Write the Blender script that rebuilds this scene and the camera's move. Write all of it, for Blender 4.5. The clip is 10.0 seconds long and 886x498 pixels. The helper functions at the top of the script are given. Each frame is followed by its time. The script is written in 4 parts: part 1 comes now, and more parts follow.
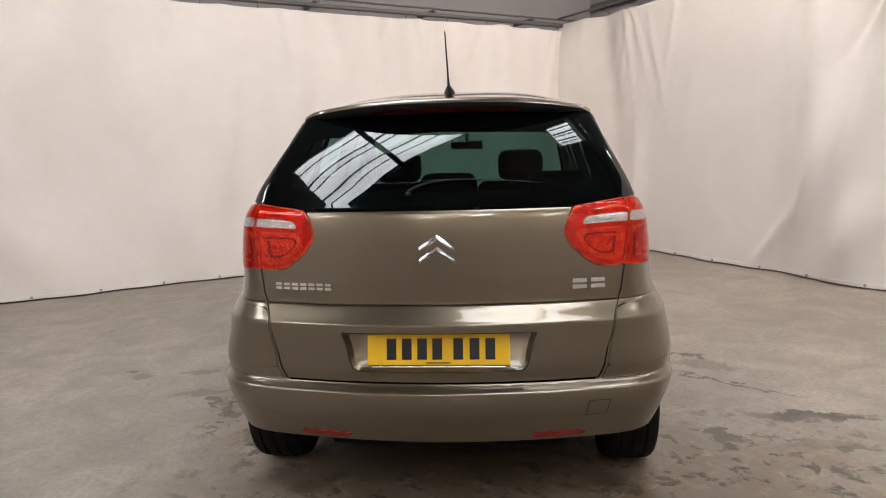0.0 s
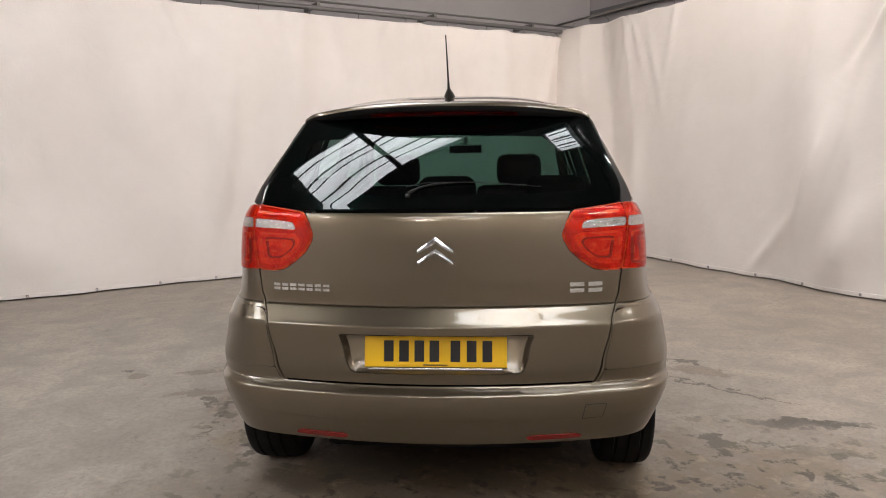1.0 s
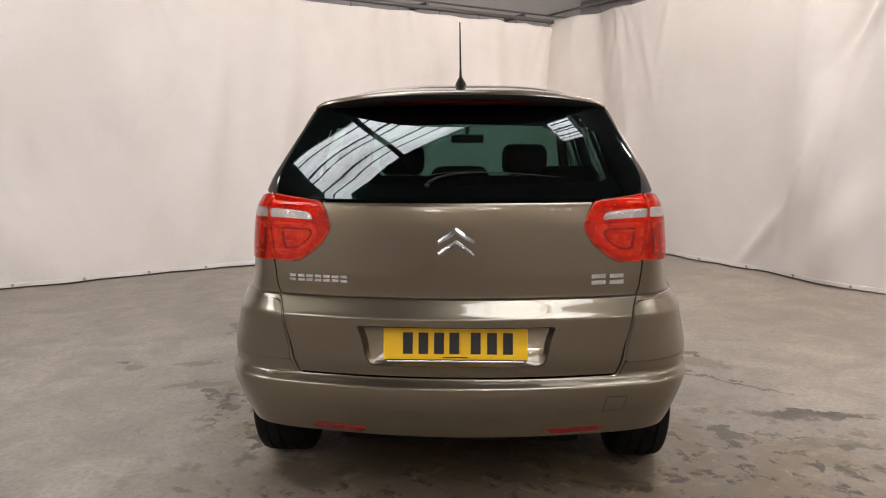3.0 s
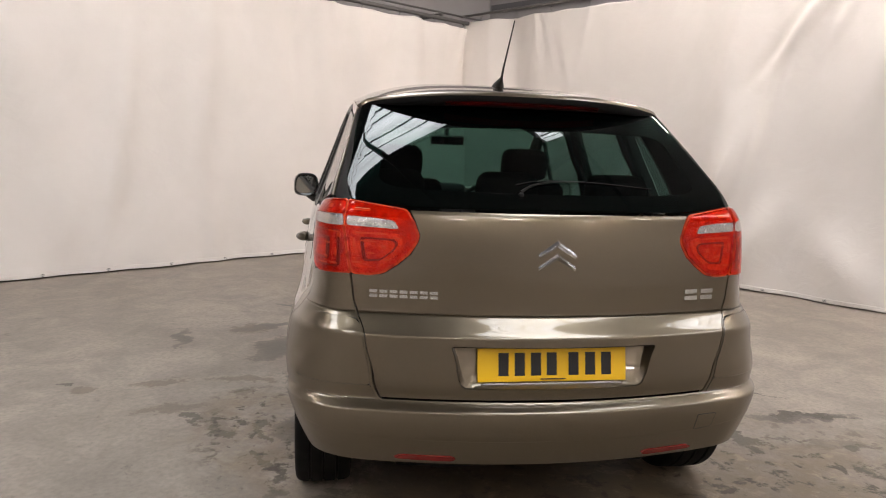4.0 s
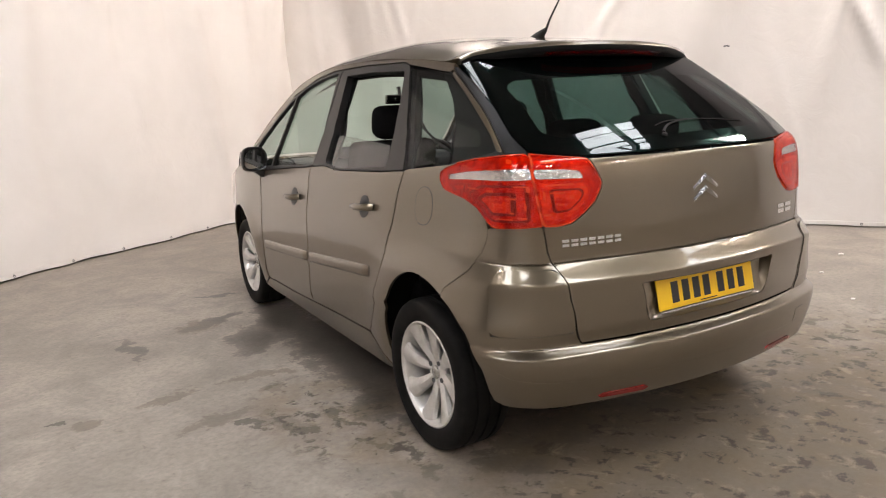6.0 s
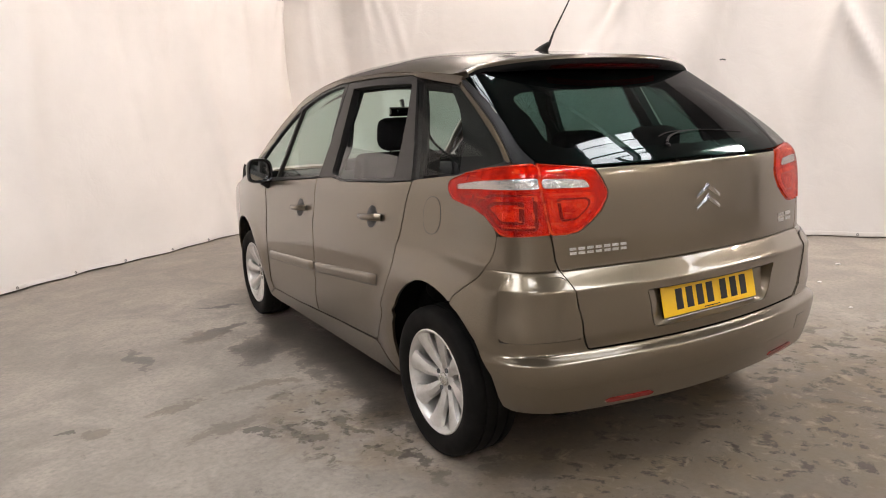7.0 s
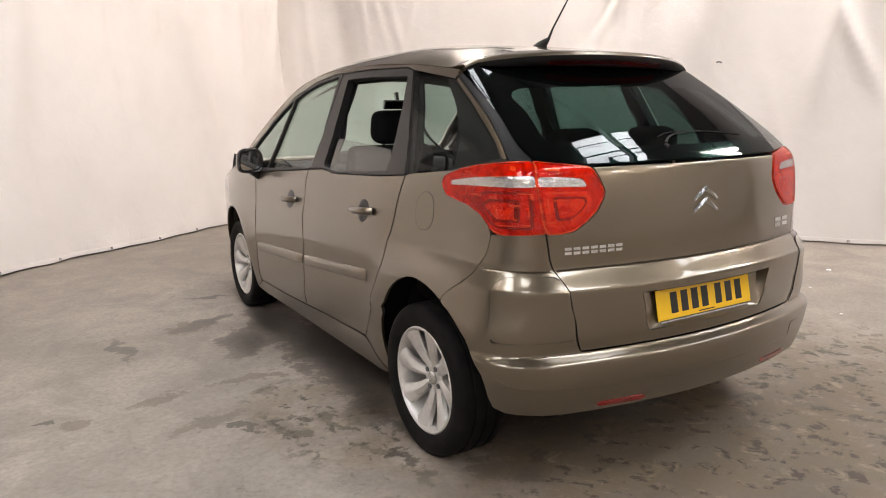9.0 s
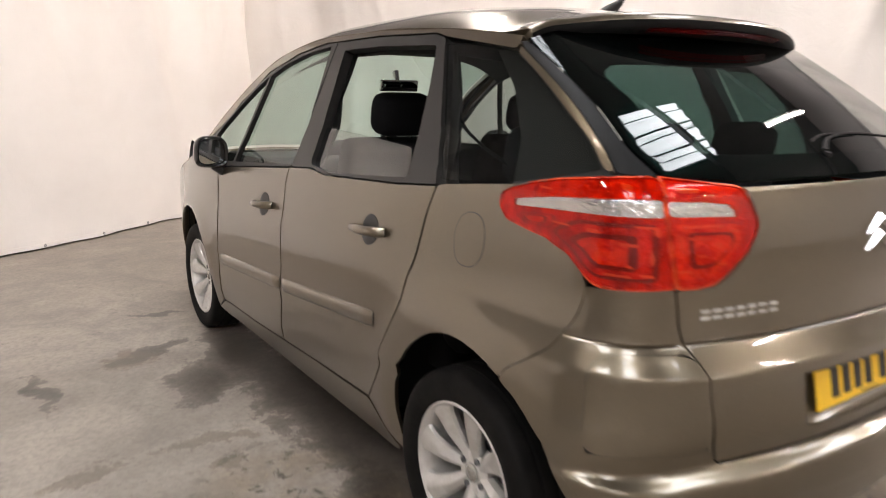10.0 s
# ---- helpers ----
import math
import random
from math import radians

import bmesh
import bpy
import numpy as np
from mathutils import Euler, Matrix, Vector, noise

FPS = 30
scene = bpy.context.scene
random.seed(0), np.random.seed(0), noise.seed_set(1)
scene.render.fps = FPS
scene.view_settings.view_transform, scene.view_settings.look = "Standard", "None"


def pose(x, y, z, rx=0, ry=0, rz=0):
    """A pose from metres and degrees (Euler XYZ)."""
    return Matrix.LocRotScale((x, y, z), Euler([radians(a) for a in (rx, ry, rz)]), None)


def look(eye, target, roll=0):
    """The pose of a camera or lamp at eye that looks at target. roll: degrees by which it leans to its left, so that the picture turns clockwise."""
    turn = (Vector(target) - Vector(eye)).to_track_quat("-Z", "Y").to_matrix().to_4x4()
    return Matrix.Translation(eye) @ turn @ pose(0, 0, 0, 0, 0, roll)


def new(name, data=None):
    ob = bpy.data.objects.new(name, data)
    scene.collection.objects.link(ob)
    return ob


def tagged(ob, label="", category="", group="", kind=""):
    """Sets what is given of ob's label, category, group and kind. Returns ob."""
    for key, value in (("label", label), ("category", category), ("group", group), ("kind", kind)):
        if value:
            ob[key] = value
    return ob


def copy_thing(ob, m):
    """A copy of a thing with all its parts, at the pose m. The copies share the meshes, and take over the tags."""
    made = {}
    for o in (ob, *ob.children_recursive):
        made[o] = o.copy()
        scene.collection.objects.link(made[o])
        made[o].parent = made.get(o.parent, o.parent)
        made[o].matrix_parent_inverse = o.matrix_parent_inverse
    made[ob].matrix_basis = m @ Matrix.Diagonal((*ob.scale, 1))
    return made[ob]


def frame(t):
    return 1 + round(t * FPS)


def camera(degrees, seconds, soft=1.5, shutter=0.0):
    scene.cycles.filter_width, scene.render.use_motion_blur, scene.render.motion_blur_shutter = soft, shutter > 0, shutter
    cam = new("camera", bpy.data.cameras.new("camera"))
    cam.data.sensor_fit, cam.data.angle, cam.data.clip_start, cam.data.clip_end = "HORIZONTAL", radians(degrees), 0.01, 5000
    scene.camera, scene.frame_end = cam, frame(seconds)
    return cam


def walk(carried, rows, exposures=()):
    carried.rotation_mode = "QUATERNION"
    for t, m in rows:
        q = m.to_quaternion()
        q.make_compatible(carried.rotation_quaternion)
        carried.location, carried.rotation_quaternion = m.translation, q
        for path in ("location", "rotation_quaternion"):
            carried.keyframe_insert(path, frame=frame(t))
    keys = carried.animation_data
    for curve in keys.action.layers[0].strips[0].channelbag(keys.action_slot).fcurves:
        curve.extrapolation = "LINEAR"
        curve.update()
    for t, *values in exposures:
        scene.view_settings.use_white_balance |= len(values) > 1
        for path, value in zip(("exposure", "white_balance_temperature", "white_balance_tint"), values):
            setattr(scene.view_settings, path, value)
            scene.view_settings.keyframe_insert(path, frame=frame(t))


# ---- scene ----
cam = camera(64.0, 10.0, soft=1.0, shutter=0.4)
PATH = [
    (0, (0.233, -2.538, 1.428), (0.082, -0.564, 1.144), -1.5),
    (0.5, (0.226, -2.54, 1.426), (0.079, -0.564, 1.155), -1.3),
    (1, (0.226, -2.547, 1.422), (0.085, -0.57, 1.15), -0.7),
    (1.5, (0.221, -2.538, 1.423), (0.079, -0.564, 1.139), -0.8),
    (2, (0.213, -2.529, 1.423), (0.064, -0.555, 1.134), -0.9),
    (2.2, (0.208, -2.519, 1.422), (0.055, -0.547, 1.129), -0.9),
    (3.3, (-0.12, -2.513, 1.419), (-0.099, -0.536, 1.119), 0.9),
    (3.5, (-0.308, -2.482, 1.409), (-0.191, -0.507, 1.118), 1.8),
    (4, (-0.76, -2.258, 1.431), (-0.435, -0.308, 1.131), 2.1),
    (4.2, (-0.958, -2.204, 1.435), (-0.487, -0.282, 1.145), 2.3),
    (4.5, (-1.246, -2.08, 1.428), (-0.561, -0.22, 1.165), 1.6),
    (5, (-1.64, -1.832, 1.405), (-0.744, -0.067, 1.122), -0.0),
    (5.5, (-1.996, -1.745, 1.399), (-0.961, -0.063, 1.079), -1.0),
    (6, (-2.151, -1.762, 1.409), (-1.173, -0.065, 1.003), -2.4),
    (6.2, (-2.179, -1.776, 1.409), (-1.212, -0.07, 1.015), -2.7),
    (7.3, (-2.221, -1.783, 1.404), (-1.222, -0.09, 1.034), -2.4),
    (7.5, (-2.214, -1.782, 1.407), (-1.217, -0.089, 1.035), -2.5),
    (8, (-2.219, -1.778, 1.407), (-1.218, -0.087, 1.032), -2.5),
    (8.5, (-2.224, -1.775, 1.408), (-1.217, -0.089, 1.029), -1.5),
    (9, (-2.202, -1.732, 1.399), (-1.186, -0.053, 1.015), -0.8),
    (9.5, (-2.074, -1.418, 1.379), (-1.017, 0.227, 0.958), -0.0),
    (10, (-1.951, -0.843, 1.395), (-0.849, 0.771, 0.97), 0.7),
]
walk(cam, [(t, look(eye, target, roll)) for t, eye, target, roll in PATH],
     exposures=((0.0, .02), (4.0, .04), (5.0, .13), (6.0, .32), (7.0, .32), (9.0, .34), (10.0, .43)))

# ---- light and room measures ----
world = bpy.data.worlds.new("world")
scene.world = world
world.use_nodes = True
wn = world.node_tree.nodes
sky = wn.new("ShaderNodeTexSky")
sky.sky_type, sky.sun_disc, sky.sun_elevation, sky.sun_rotation = "NISHITA", False, radians(40), radians(200)
world.node_tree.links.new(sky.outputs[0], wn["Background"].inputs[0])
wn["Background"].inputs[1].default_value = 0.1

CORNER, ALONG, INTO = Vector((1.30, 8.20, 0)), Vector((.82, .572, 0)), Vector((.572, -.82, 0))
ALONG.normalize(), INTO.normalize()
CEIL = 5.2


def room(a, b, z=0.0):
    """A place in the room: a metres along the long wall from the corner, b metres out from it."""
    return CORNER - ALONG * a + INTO * b + Vector((0, 0, z))


# ---- materials ----
def material(name, color, rough=.5, metal=0.0, coat=0.0, **more):
    m = bpy.data.materials.new(name)
    m.use_nodes = True
    b = m.node_tree.nodes["Principled BSDF"]
    b.inputs["Base Color"].default_value = (*color, 1)
    b.inputs["Roughness"].default_value = rough
    b.inputs["Metallic"].default_value = metal
    b.inputs["Coat Weight"].default_value = coat
    b.inputs["Coat Roughness"].default_value = .03
    for key, value in more.items():
        b.inputs[key.replace("_", " ")].default_value = value
    return m


def node(m, kind, **settings):
    n = m.node_tree.nodes.new(kind)
    for key, value in settings.items():
        if key == "scale":
            n.inputs["Scale"].default_value = value
        elif key == "detail":
            n.inputs["Detail"].default_value = value
        elif key == "rough":
            n.inputs["Roughness"].default_value = value
        elif key == "distortion":
            n.inputs["Distortion"].default_value = value
    return n


def link(m, a, b):
    m.node_tree.links.new(a, b)


def ramp(m, source, *stops):
    r = m.node_tree.nodes.new("ShaderNodeValToRGB")
    while len(r.color_ramp.elements) < len(stops):
        r.color_ramp.elements.new(.5)
    for e, (at, c) in zip(r.color_ramp.elements, stops):
        e.position = at
        e.color = (*c, 1) if len(c) == 3 else (c[0], c[0], c[0], 1)
    link(m, source, r.inputs[0])
    return r.outputs[0]


def mixed(m, fac, a, b, kind="MIX"):
    n = m.node_tree.nodes.new("ShaderNodeMix")
    n.data_type, n.blend_type = "RGBA", kind
    for sock, v in ((n.inputs[0], fac), (n.inputs[6], a), (n.inputs[7], b)):
        if isinstance(v, (int, float)):
            sock.default_value = v
        elif isinstance(v, tuple):
            sock.default_value = (*v, 1)
        else:
            link(m, v, sock)
    return n.outputs[2]


def bump(m, height, strength, distance):
    n = m.node_tree.nodes.new("ShaderNodeBump")
    n.inputs["Strength"].default_value, n.inputs["Distance"].default_value = strength, distance
    link(m, height, n.inputs["Height"])
    link(m, n.outputs[0], m.node_tree.nodes["Principled BSDF"].inputs["Normal"])
    return n


def coords(m, which="Object"):
    return node(m, "ShaderNodeTexCoord").outputs[which]


def noise_tex(m, scale, detail=4, rough=.55, distortion=0.0, at=None):
    n = node(m, "ShaderNodeTexNoise", scale=scale, detail=detail, rough=rough, distortion=distortion)
    link(m, at or coords(m), n.inputs["Vector"])
    return n.outputs[0]


def base(m, what):
    link(m, what, m.node_tree.nodes["Principled BSDF"].inputs["Base Color"])


def roughness(m, what):
    link(m, what, m.node_tree.nodes["Principled BSDF"].inputs["Roughness"])


PAINT = material("bronze_paint", (.135, .115, .082), .34, .88, 1.0)
base(PAINT, mixed(PAINT, ramp(PAINT, noise_tex(PAINT, 900, 1), (.35, (0,)), (.75, (1,))), (.126, .104, .072), (.232, .191, .134)))
PAINT.node_tree.nodes["Principled BSDF"].inputs["Coat Roughness"].default_value = .03
PAINT.node_tree.nodes["Principled BSDF"].inputs["Coat IOR"].default_value = 1.5
PAINT.node_tree.nodes["Principled BSDF"].inputs["Roughness"].default_value = .29
FRAME = material("satin_frame", (.018, .0165, .0155), .42, .1, .05)
BLACK = material("black_plastic", (.012, .012, .012), .45)
base(BLACK, mixed(BLACK, noise_tex(BLACK, 60), (.009, .009, .009), (.018, .017, .016)))
GLOSSBLACK = material("gloss_black", (.006, .006, .006), .12, 0, .25, Specular_IOR_Level=.3)
UNDER = material("underbody", (.008, .008, .008), .9, Specular_IOR_Level=.05)
RUBBER = material("tyre_rubber", (.018, .017, .016), .7, 0, 0, Specular_IOR_Level=.12)
base(RUBBER, mixed(RUBBER, ramp(RUBBER, noise_tex(RUBBER, 14, 6), (.4, (0,)), (.75, (1,))), (.0050, .0048, .0046), (.012, .011, .010)))
ALLOY = material("alloy", (.62, .61, .59), .38, .65, .5)
base(ALLOY, mixed(ALLOY, ramp(ALLOY, noise_tex(ALLOY, 25, 5), (.45, (0,)), (.8, (1,))), (.66, .645, .62), (.52, .50, .47)))
CHROME = material("chrome", (.72, .72, .73), .20, 1.0)
# darker copy of the bronze that paints shade on turned-in panel edges
SHADE = material("bronze_shaded_edge", (.05, .042, .032), .5, .3)
TRIMGREY = material("grey_badge", (.60, .60, .58), .22, .9)
FABRIC = material("seat_cloth", (.012, .012, .013), .95, Specular_IOR_Level=.1)
base(FABRIC, mixed(FABRIC, noise_tex(FABRIC, 220, 3), (.005, .005, .006), (.015, .0145, .015)))
DASH = material("dashboard_plastic", (.016, .016, .017), .6)
YELLOW = material("plate_yellow", (.78, .47, .008), .35)
INK = material("plate_ink", (.008, .008, .010), .4)
HOUSE = material("lamp_reflector", (.62, .60, .57), .15, .9)
HOUSERED = material("lamp_red_back", (.56, .055, .014), .22, .4)
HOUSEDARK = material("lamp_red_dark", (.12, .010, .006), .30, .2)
BULB = material("lamp_orange", (.74, .125, .028), .18, .35)
base(HOUSERED, mixed(HOUSERED, ramp(HOUSERED, noise_tex(HOUSERED, 22, 3, .6, .8), (.36, (0,)), (.66, (1,))), (.34, .022, .008), (.72, .085, .018)))
base(BULB, mixed(BULB, ramp(BULB, noise_tex(BULB, 30, 3, .6, .8), (.38, (0,)), (.64, (1,))), (.52, .050, .012), (.92, .22, .045)))
for _m in (HOUSERED, BULB, HOUSE):
    bump(_m, noise_tex(_m, 75, 2, .5, .0), .8, .006)
REFLEX = material("reflex_red", (.17, .005, .004), .25, 0, .8)


def clear(name, tint, least=.045):
    """Thin glass: tinted, clear through, glossier at grazing angles, alike from both sides."""
    m = bpy.data.materials.new(name)
    m.use_nodes = True
    t = m.node_tree
    t.nodes.remove(t.nodes["Principled BSDF"])
    see, shine, f, mix = (t.nodes.new("ShaderNode" + k) for k in ("BsdfTransparent", "BsdfGlossy", "LayerWeight", "MixShader"))
    see.inputs[0].default_value = (*tint, 1)
    shine.inputs["Roughness"].default_value = .004
    f.inputs["Blend"].default_value = .5
    power, scaled = t.nodes.new("ShaderNodeMath"), t.nodes.new("ShaderNodeMath")
    power.operation, power.inputs[1].default_value = "POWER", 5.0
    scaled.operation, scaled.inputs[1].default_value, scaled.inputs[2].default_value = "MULTIPLY_ADD", 1 - least, least
    t.links.new(f.outputs["Facing"], power.inputs[0])
    t.links.new(power.outputs[0], scaled.inputs[0])
    t.links.new(scaled.outputs[0], mix.inputs[0])
    t.links.new(see.outputs[0], mix.inputs[1])
    t.links.new(shine.outputs[0], mix.inputs[2])
    t.links.new(mix.outputs[0], t.nodes["Material Output"].inputs[0])
    return m


GLASS = clear("side_glass", (.72, .79, .76), .06)
QUARTERGLASS = clear("quarter_glass", (.45, .50, .48), .022)
DARKGLASS = clear("tailgate_glass", (.085, .165, .148), .045)
SCREEN = clear("windscreen_glass", (.62, .80, .74))
REDLENS = clear("red_lens", (.92, .17, .055), .04)
CLEARLENS = clear("clear_lens", (.93, .91, .90), .05)
SOOT = material("matt_black_underside", (.007, .007, .007), .55, Specular_IOR_Level=.2)
# pale orange for the glints painted inside the tail lamps
GLINT = material("lamp_glint", (.95, .42, .20), .15, .5)
HALFGLASS = clear("lowered_glass", (.62, .68, .66), .14)
MIRROR = material("mirror_glass", (.82, .84, .84), .02, 1.0)
# The car's outer skin: a plan outline for each height z, from the middle of the tail
# round the corner and along the flank.  q is the way along it, z the height.
QA, QB = 0.66, 0.94


def curve(z, *knots):
    """A smooth curve through (x, value) pairs."""
    xs, vs = np.array(knots[0::2], float), np.array(knots[1::2], float)
    d = np.diff(vs) / np.diff(xs)
    m = np.concatenate([[d[0]], np.where(d[1:] * d[:-1] > 0, 2 * d[1:] * d[:-1] / np.where(d[1:] + d[:-1] == 0, 1, d[1:] + d[:-1]), 0), [d[-1]]])
    z = np.clip(np.asarray(z, float), xs[0], xs[-1])
    i = np.clip(np.searchsorted(xs, z) - 1, 0, len(xs) - 2)
    w = xs[i + 1] - xs[i]
    t = (z - xs[i]) / w
    return ((2 * t**3 - 3 * t**2 + 1) * vs[i] + (t**3 - 2 * t**2 + t) * w * m[i]
            + (3 * t**2 - 2 * t**3) * vs[i + 1] + (t**3 - t**2) * w * m[i + 1])


def step(x, a, b):
    t = np.clip((np.asarray(x, float) - a) / (b - a), 0, 1)
    return t * t * (3 - 2 * t)


def tail(z):
    return curve(z, .18, .07, .30, -.018, .36, -.046, .44, -.0655, .455, -.0685, .52, -.0735, .532, -.0730, .537, -.0712, .541, -.067, .5615, -.0345, .566, -.0325, .62, -.040, .70, -.0455,
                 .778, -.0480, .786, -.0475, .791, -.0450, .796, -.0405, .8475, -.0005, .8500, .0018, .8515, .0125, .8530, .0130, .8545, .0078, .858, .0092, .88, .0105, .95, .014, 1.1, .024, 1.17, .036, 1.195, .044, 1.207, .054, 1.215, .0645, 1.264, .13, 1.41, .335, 1.53, .52, 1.7, .80)


def tail_y(h, z):
    return tail(z) + .20 * h * h


def half_width(y, z):
    back = curve(z, .18, .75, .30, .806, .42, .853, .55, .885, .70, .888, .77, .880, .83, .852, .88, .822, .95, .808, 1.05, .802, 1.15, .796,
                 1.23, .762, 1.40, .700, 1.55, .645, 1.7, .59)
    door = curve(z, .18, .79, .30, .828, .45, .856, .60, .867, .72, .869, .85, .862, .97, .846, 1.05, .834, 1.12, .815, 1.2, .788, 1.4, .718, 1.58, .655, 1.7, .60)
    sharp = curve(z, .18, .75, .30, .806, .42, .853, .55, .885, .70, .889, .775, .888, .795, .882, .812, .866, .838, .834, .855, .824, .90, .817, .95, .808, 1.05, .802, 1.15, .796,
                  1.23, .762, 1.40, .700, 1.55, .645, 1.7, .59)
    back = sharp + (back - sharp) * step(y, .16, .40)
    w = back + (door - back) * step(y, .42, 1.15)
    arch = np.exp(-((np.hypot(y - .69, (z - .34) * .95) - .40) / .10)**2) + np.exp(-((np.hypot(y - 3.405, (z - .34) * .95) - .40) / .10)**2)
    w = w + .011 * step(z, 1.25, 1.0) + .006
    nose = .22 * np.clip((np.asarray(y, float) - 2.9) / 1.5, 0, 1)**2.2
    return w + .016 * arch * step(z, .95, .6) - nose


def corner(z):
    """Start, bend and end of the rear corner in plan, as (h, y) each."""
    r1 = curve(z, .3, .24, .6, .25, .78, .23, .9, .15, 1.2, .11, 1.3, .06, 1.6, .06)
    r2 = curve(z, .3, .30, .6, .32, .78, .30, .9, .24, 1.2, .20, 1.3, .11, 1.6, .10)
    yb = tail_y(half_width(.3, z), z) + r2
    wb = half_width(yb, z)
    slope = (half_width(yb + .01, z) - wb) / .01
    wc = wb - slope * r2
    yc = tail_y(wc, z)
    ha = wc - r1
    return ha, tail_y(ha, z), wc, yc, wb, yb


def skin(q, z):
    """The skin of the car's left half (right half for negative q): an array (..., 3) at q, z."""
    q, z = np.broadcast_arrays(np.asarray(q, float), np.asarray(z, float))
    sign, q = np.where(q < 0, 1.0, -1.0), np.abs(q)
    ha, ya, wc, yc, wb, yb = corner(z)
    h1 = ha * np.clip(q / QA, 0, 1)
    # bend: control point on the tail's tangent
    yc = ya + .40 * ha * (wc - ha)
    t = np.clip((q - QA) / (QB - QA), 0, 1)
    hb = (1 - t)**2 * ha + 2 * t * (1 - t) * wc + t * t * wb
    y2 = (1 - t)**2 * ya + 2 * t * (1 - t) * yc + t * t * yb
    y3 = yb + np.maximum(q - QB, 0) * (4.30 - yb) / (4.30 - .36)
    h3 = half_width(y3, z)
    h = np.where(q < QA, h1, np.where(q < QB, hb, h3))
    y = np.where(q < QA, tail_y(h1, z), np.where(q < QB, y2, y3))
    return np.stack([sign * h, y, z + 0 * h], -1)


def S(y, z):
    """(q, z) of the place on the flank at y, z."""
    lo, hi = 0.0, 4.9
    for _ in range(40):
        mid = (lo + hi) / 2
        lo, hi = (mid, hi) if skin(mid, z)[1] < y else (lo, mid)
    return (lo + hi) / 2, z


def R(h, z):
    """(q, z) of the place on the tail at h from the middle."""
    lo, hi = 0.0, QB
    for _ in range(40):
        mid = (lo + hi) / 2
        lo, hi = (mid, hi) if -skin(mid, z)[0] < h else (lo, mid)
    return (lo + hi) / 2, z


# ---- building ----
def thing(name, label, category, at=(0, 0, 0), group="", kind=""):
    return tagged(new(name), label, category, group, kind) if at == (0, 0, 0) else placed(tagged(new(name), label, category, group, kind), at)


def placed(ob, at):
    ob.location = at
    return ob


def part(name, mesh, mat, parent=None, label="", smooth=True):
    """Links a bmesh or a mesh as one object, under a thing or a part."""
    if isinstance(mesh, bmesh.types.BMesh):
        me = bpy.data.meshes.new(name)
        bmesh.ops.recalc_face_normals(mesh, faces=mesh.faces)
        mesh.to_mesh(me)
        mesh.free()
        me.polygons.foreach_set("use_smooth", [smooth] * len(me.polygons))
        if smooth:
            me.set_sharp_from_angle(angle=radians(38))
    else:
        me = mesh
    if not me.materials:
        me.materials.append(mat)
    ob = new(name, me)
    if parent:
        ob.parent = parent
    if label:
        ob["label"] = label
    return ob


def box(bm, size, m=Matrix(), bevel=0.0, seg=2):
    made = bmesh.ops.create_cube(bm, size=1, matrix=m @ Matrix.Diagonal((*size, 1)))
    if bevel:
        edges = list({e for v in made["verts"] for e in v.link_edges})
        bmesh.ops.bevel(bm, geom=edges, offset=bevel, segments=seg, affect="EDGES", profile=.6)
    return bm


def boxes(*specs):
    bm = bmesh.new()
    for size, m, *b in specs:
        box(bm, size, m, *b)
    return bm


def tube(bm, points, radius, sides=10, caps=True):
    """A round bar along points; radius may be one value or one a point."""
    pts = [Vector(p) for p in points]
    rs = [radius] * len(pts) if isinstance(radius, (int, float)) else radius
    rings, up = [], Vector((0, 0, 1))
    for i, p in enumerate(pts):
        d = (pts[min(i + 1, len(pts) - 1)] - pts[max(i - 1, 0)]).normalized()
        side = d.cross(up if abs(d.z) < .95 else Vector((1, 0, 0))).normalized()
        other = side.cross(d)
        rings.append([bm.verts.new(p + (side * math.cos(a) + other * math.sin(a)) * rs[i]) for a in (2 * math.pi * k / sides for k in range(sides))])
    for a, b in zip(rings, rings[1:]):
        for k in range(sides):
            bm.faces.new((a[k], a[(k + 1) % sides], b[(k + 1) % sides], b[k]))
    if caps:
        bm.faces.new(rings[0])
        bm.faces.new(rings[-1])
    return bm


def lathe(bm, profile, sides=48, closed=False, m=Matrix()):
    """Turns (radius, height) pairs round the x axis."""
    rings = [[bm.verts.new(m @ Vector((h, r * math.cos(a), r * math.sin(a)))) for a in (2 * math.pi * k / sides for k in range(sides))] for r, h in profile]
    pairs = list(zip(rings, rings[1:])) + ([(rings[-1], rings[0])] if closed else [])
    for a, b in pairs:
        for k in range(sides):
            bm.faces.new((a[k], a[(k + 1) % sides], b[(k + 1) % sides], b[k]))
    return bm


def spline(points, n=6):
    """A dense smooth line through points."""
    p = np.array([points[0], *points, points[-1]], float)
    out = []
    for i in range(1, len(p) - 2):
        for t in np.arange(n) / n:
            a, b, c, d = p[i - 1 : i + 3]
            out.append(tuple(.5 * (2 * b + (c - a) * t + (2 * a - 5 * b + 4 * c - d) * t * t + (3 * b - a - 3 * c + d) * t**3)))
    return out + [tuple(p[-2])]


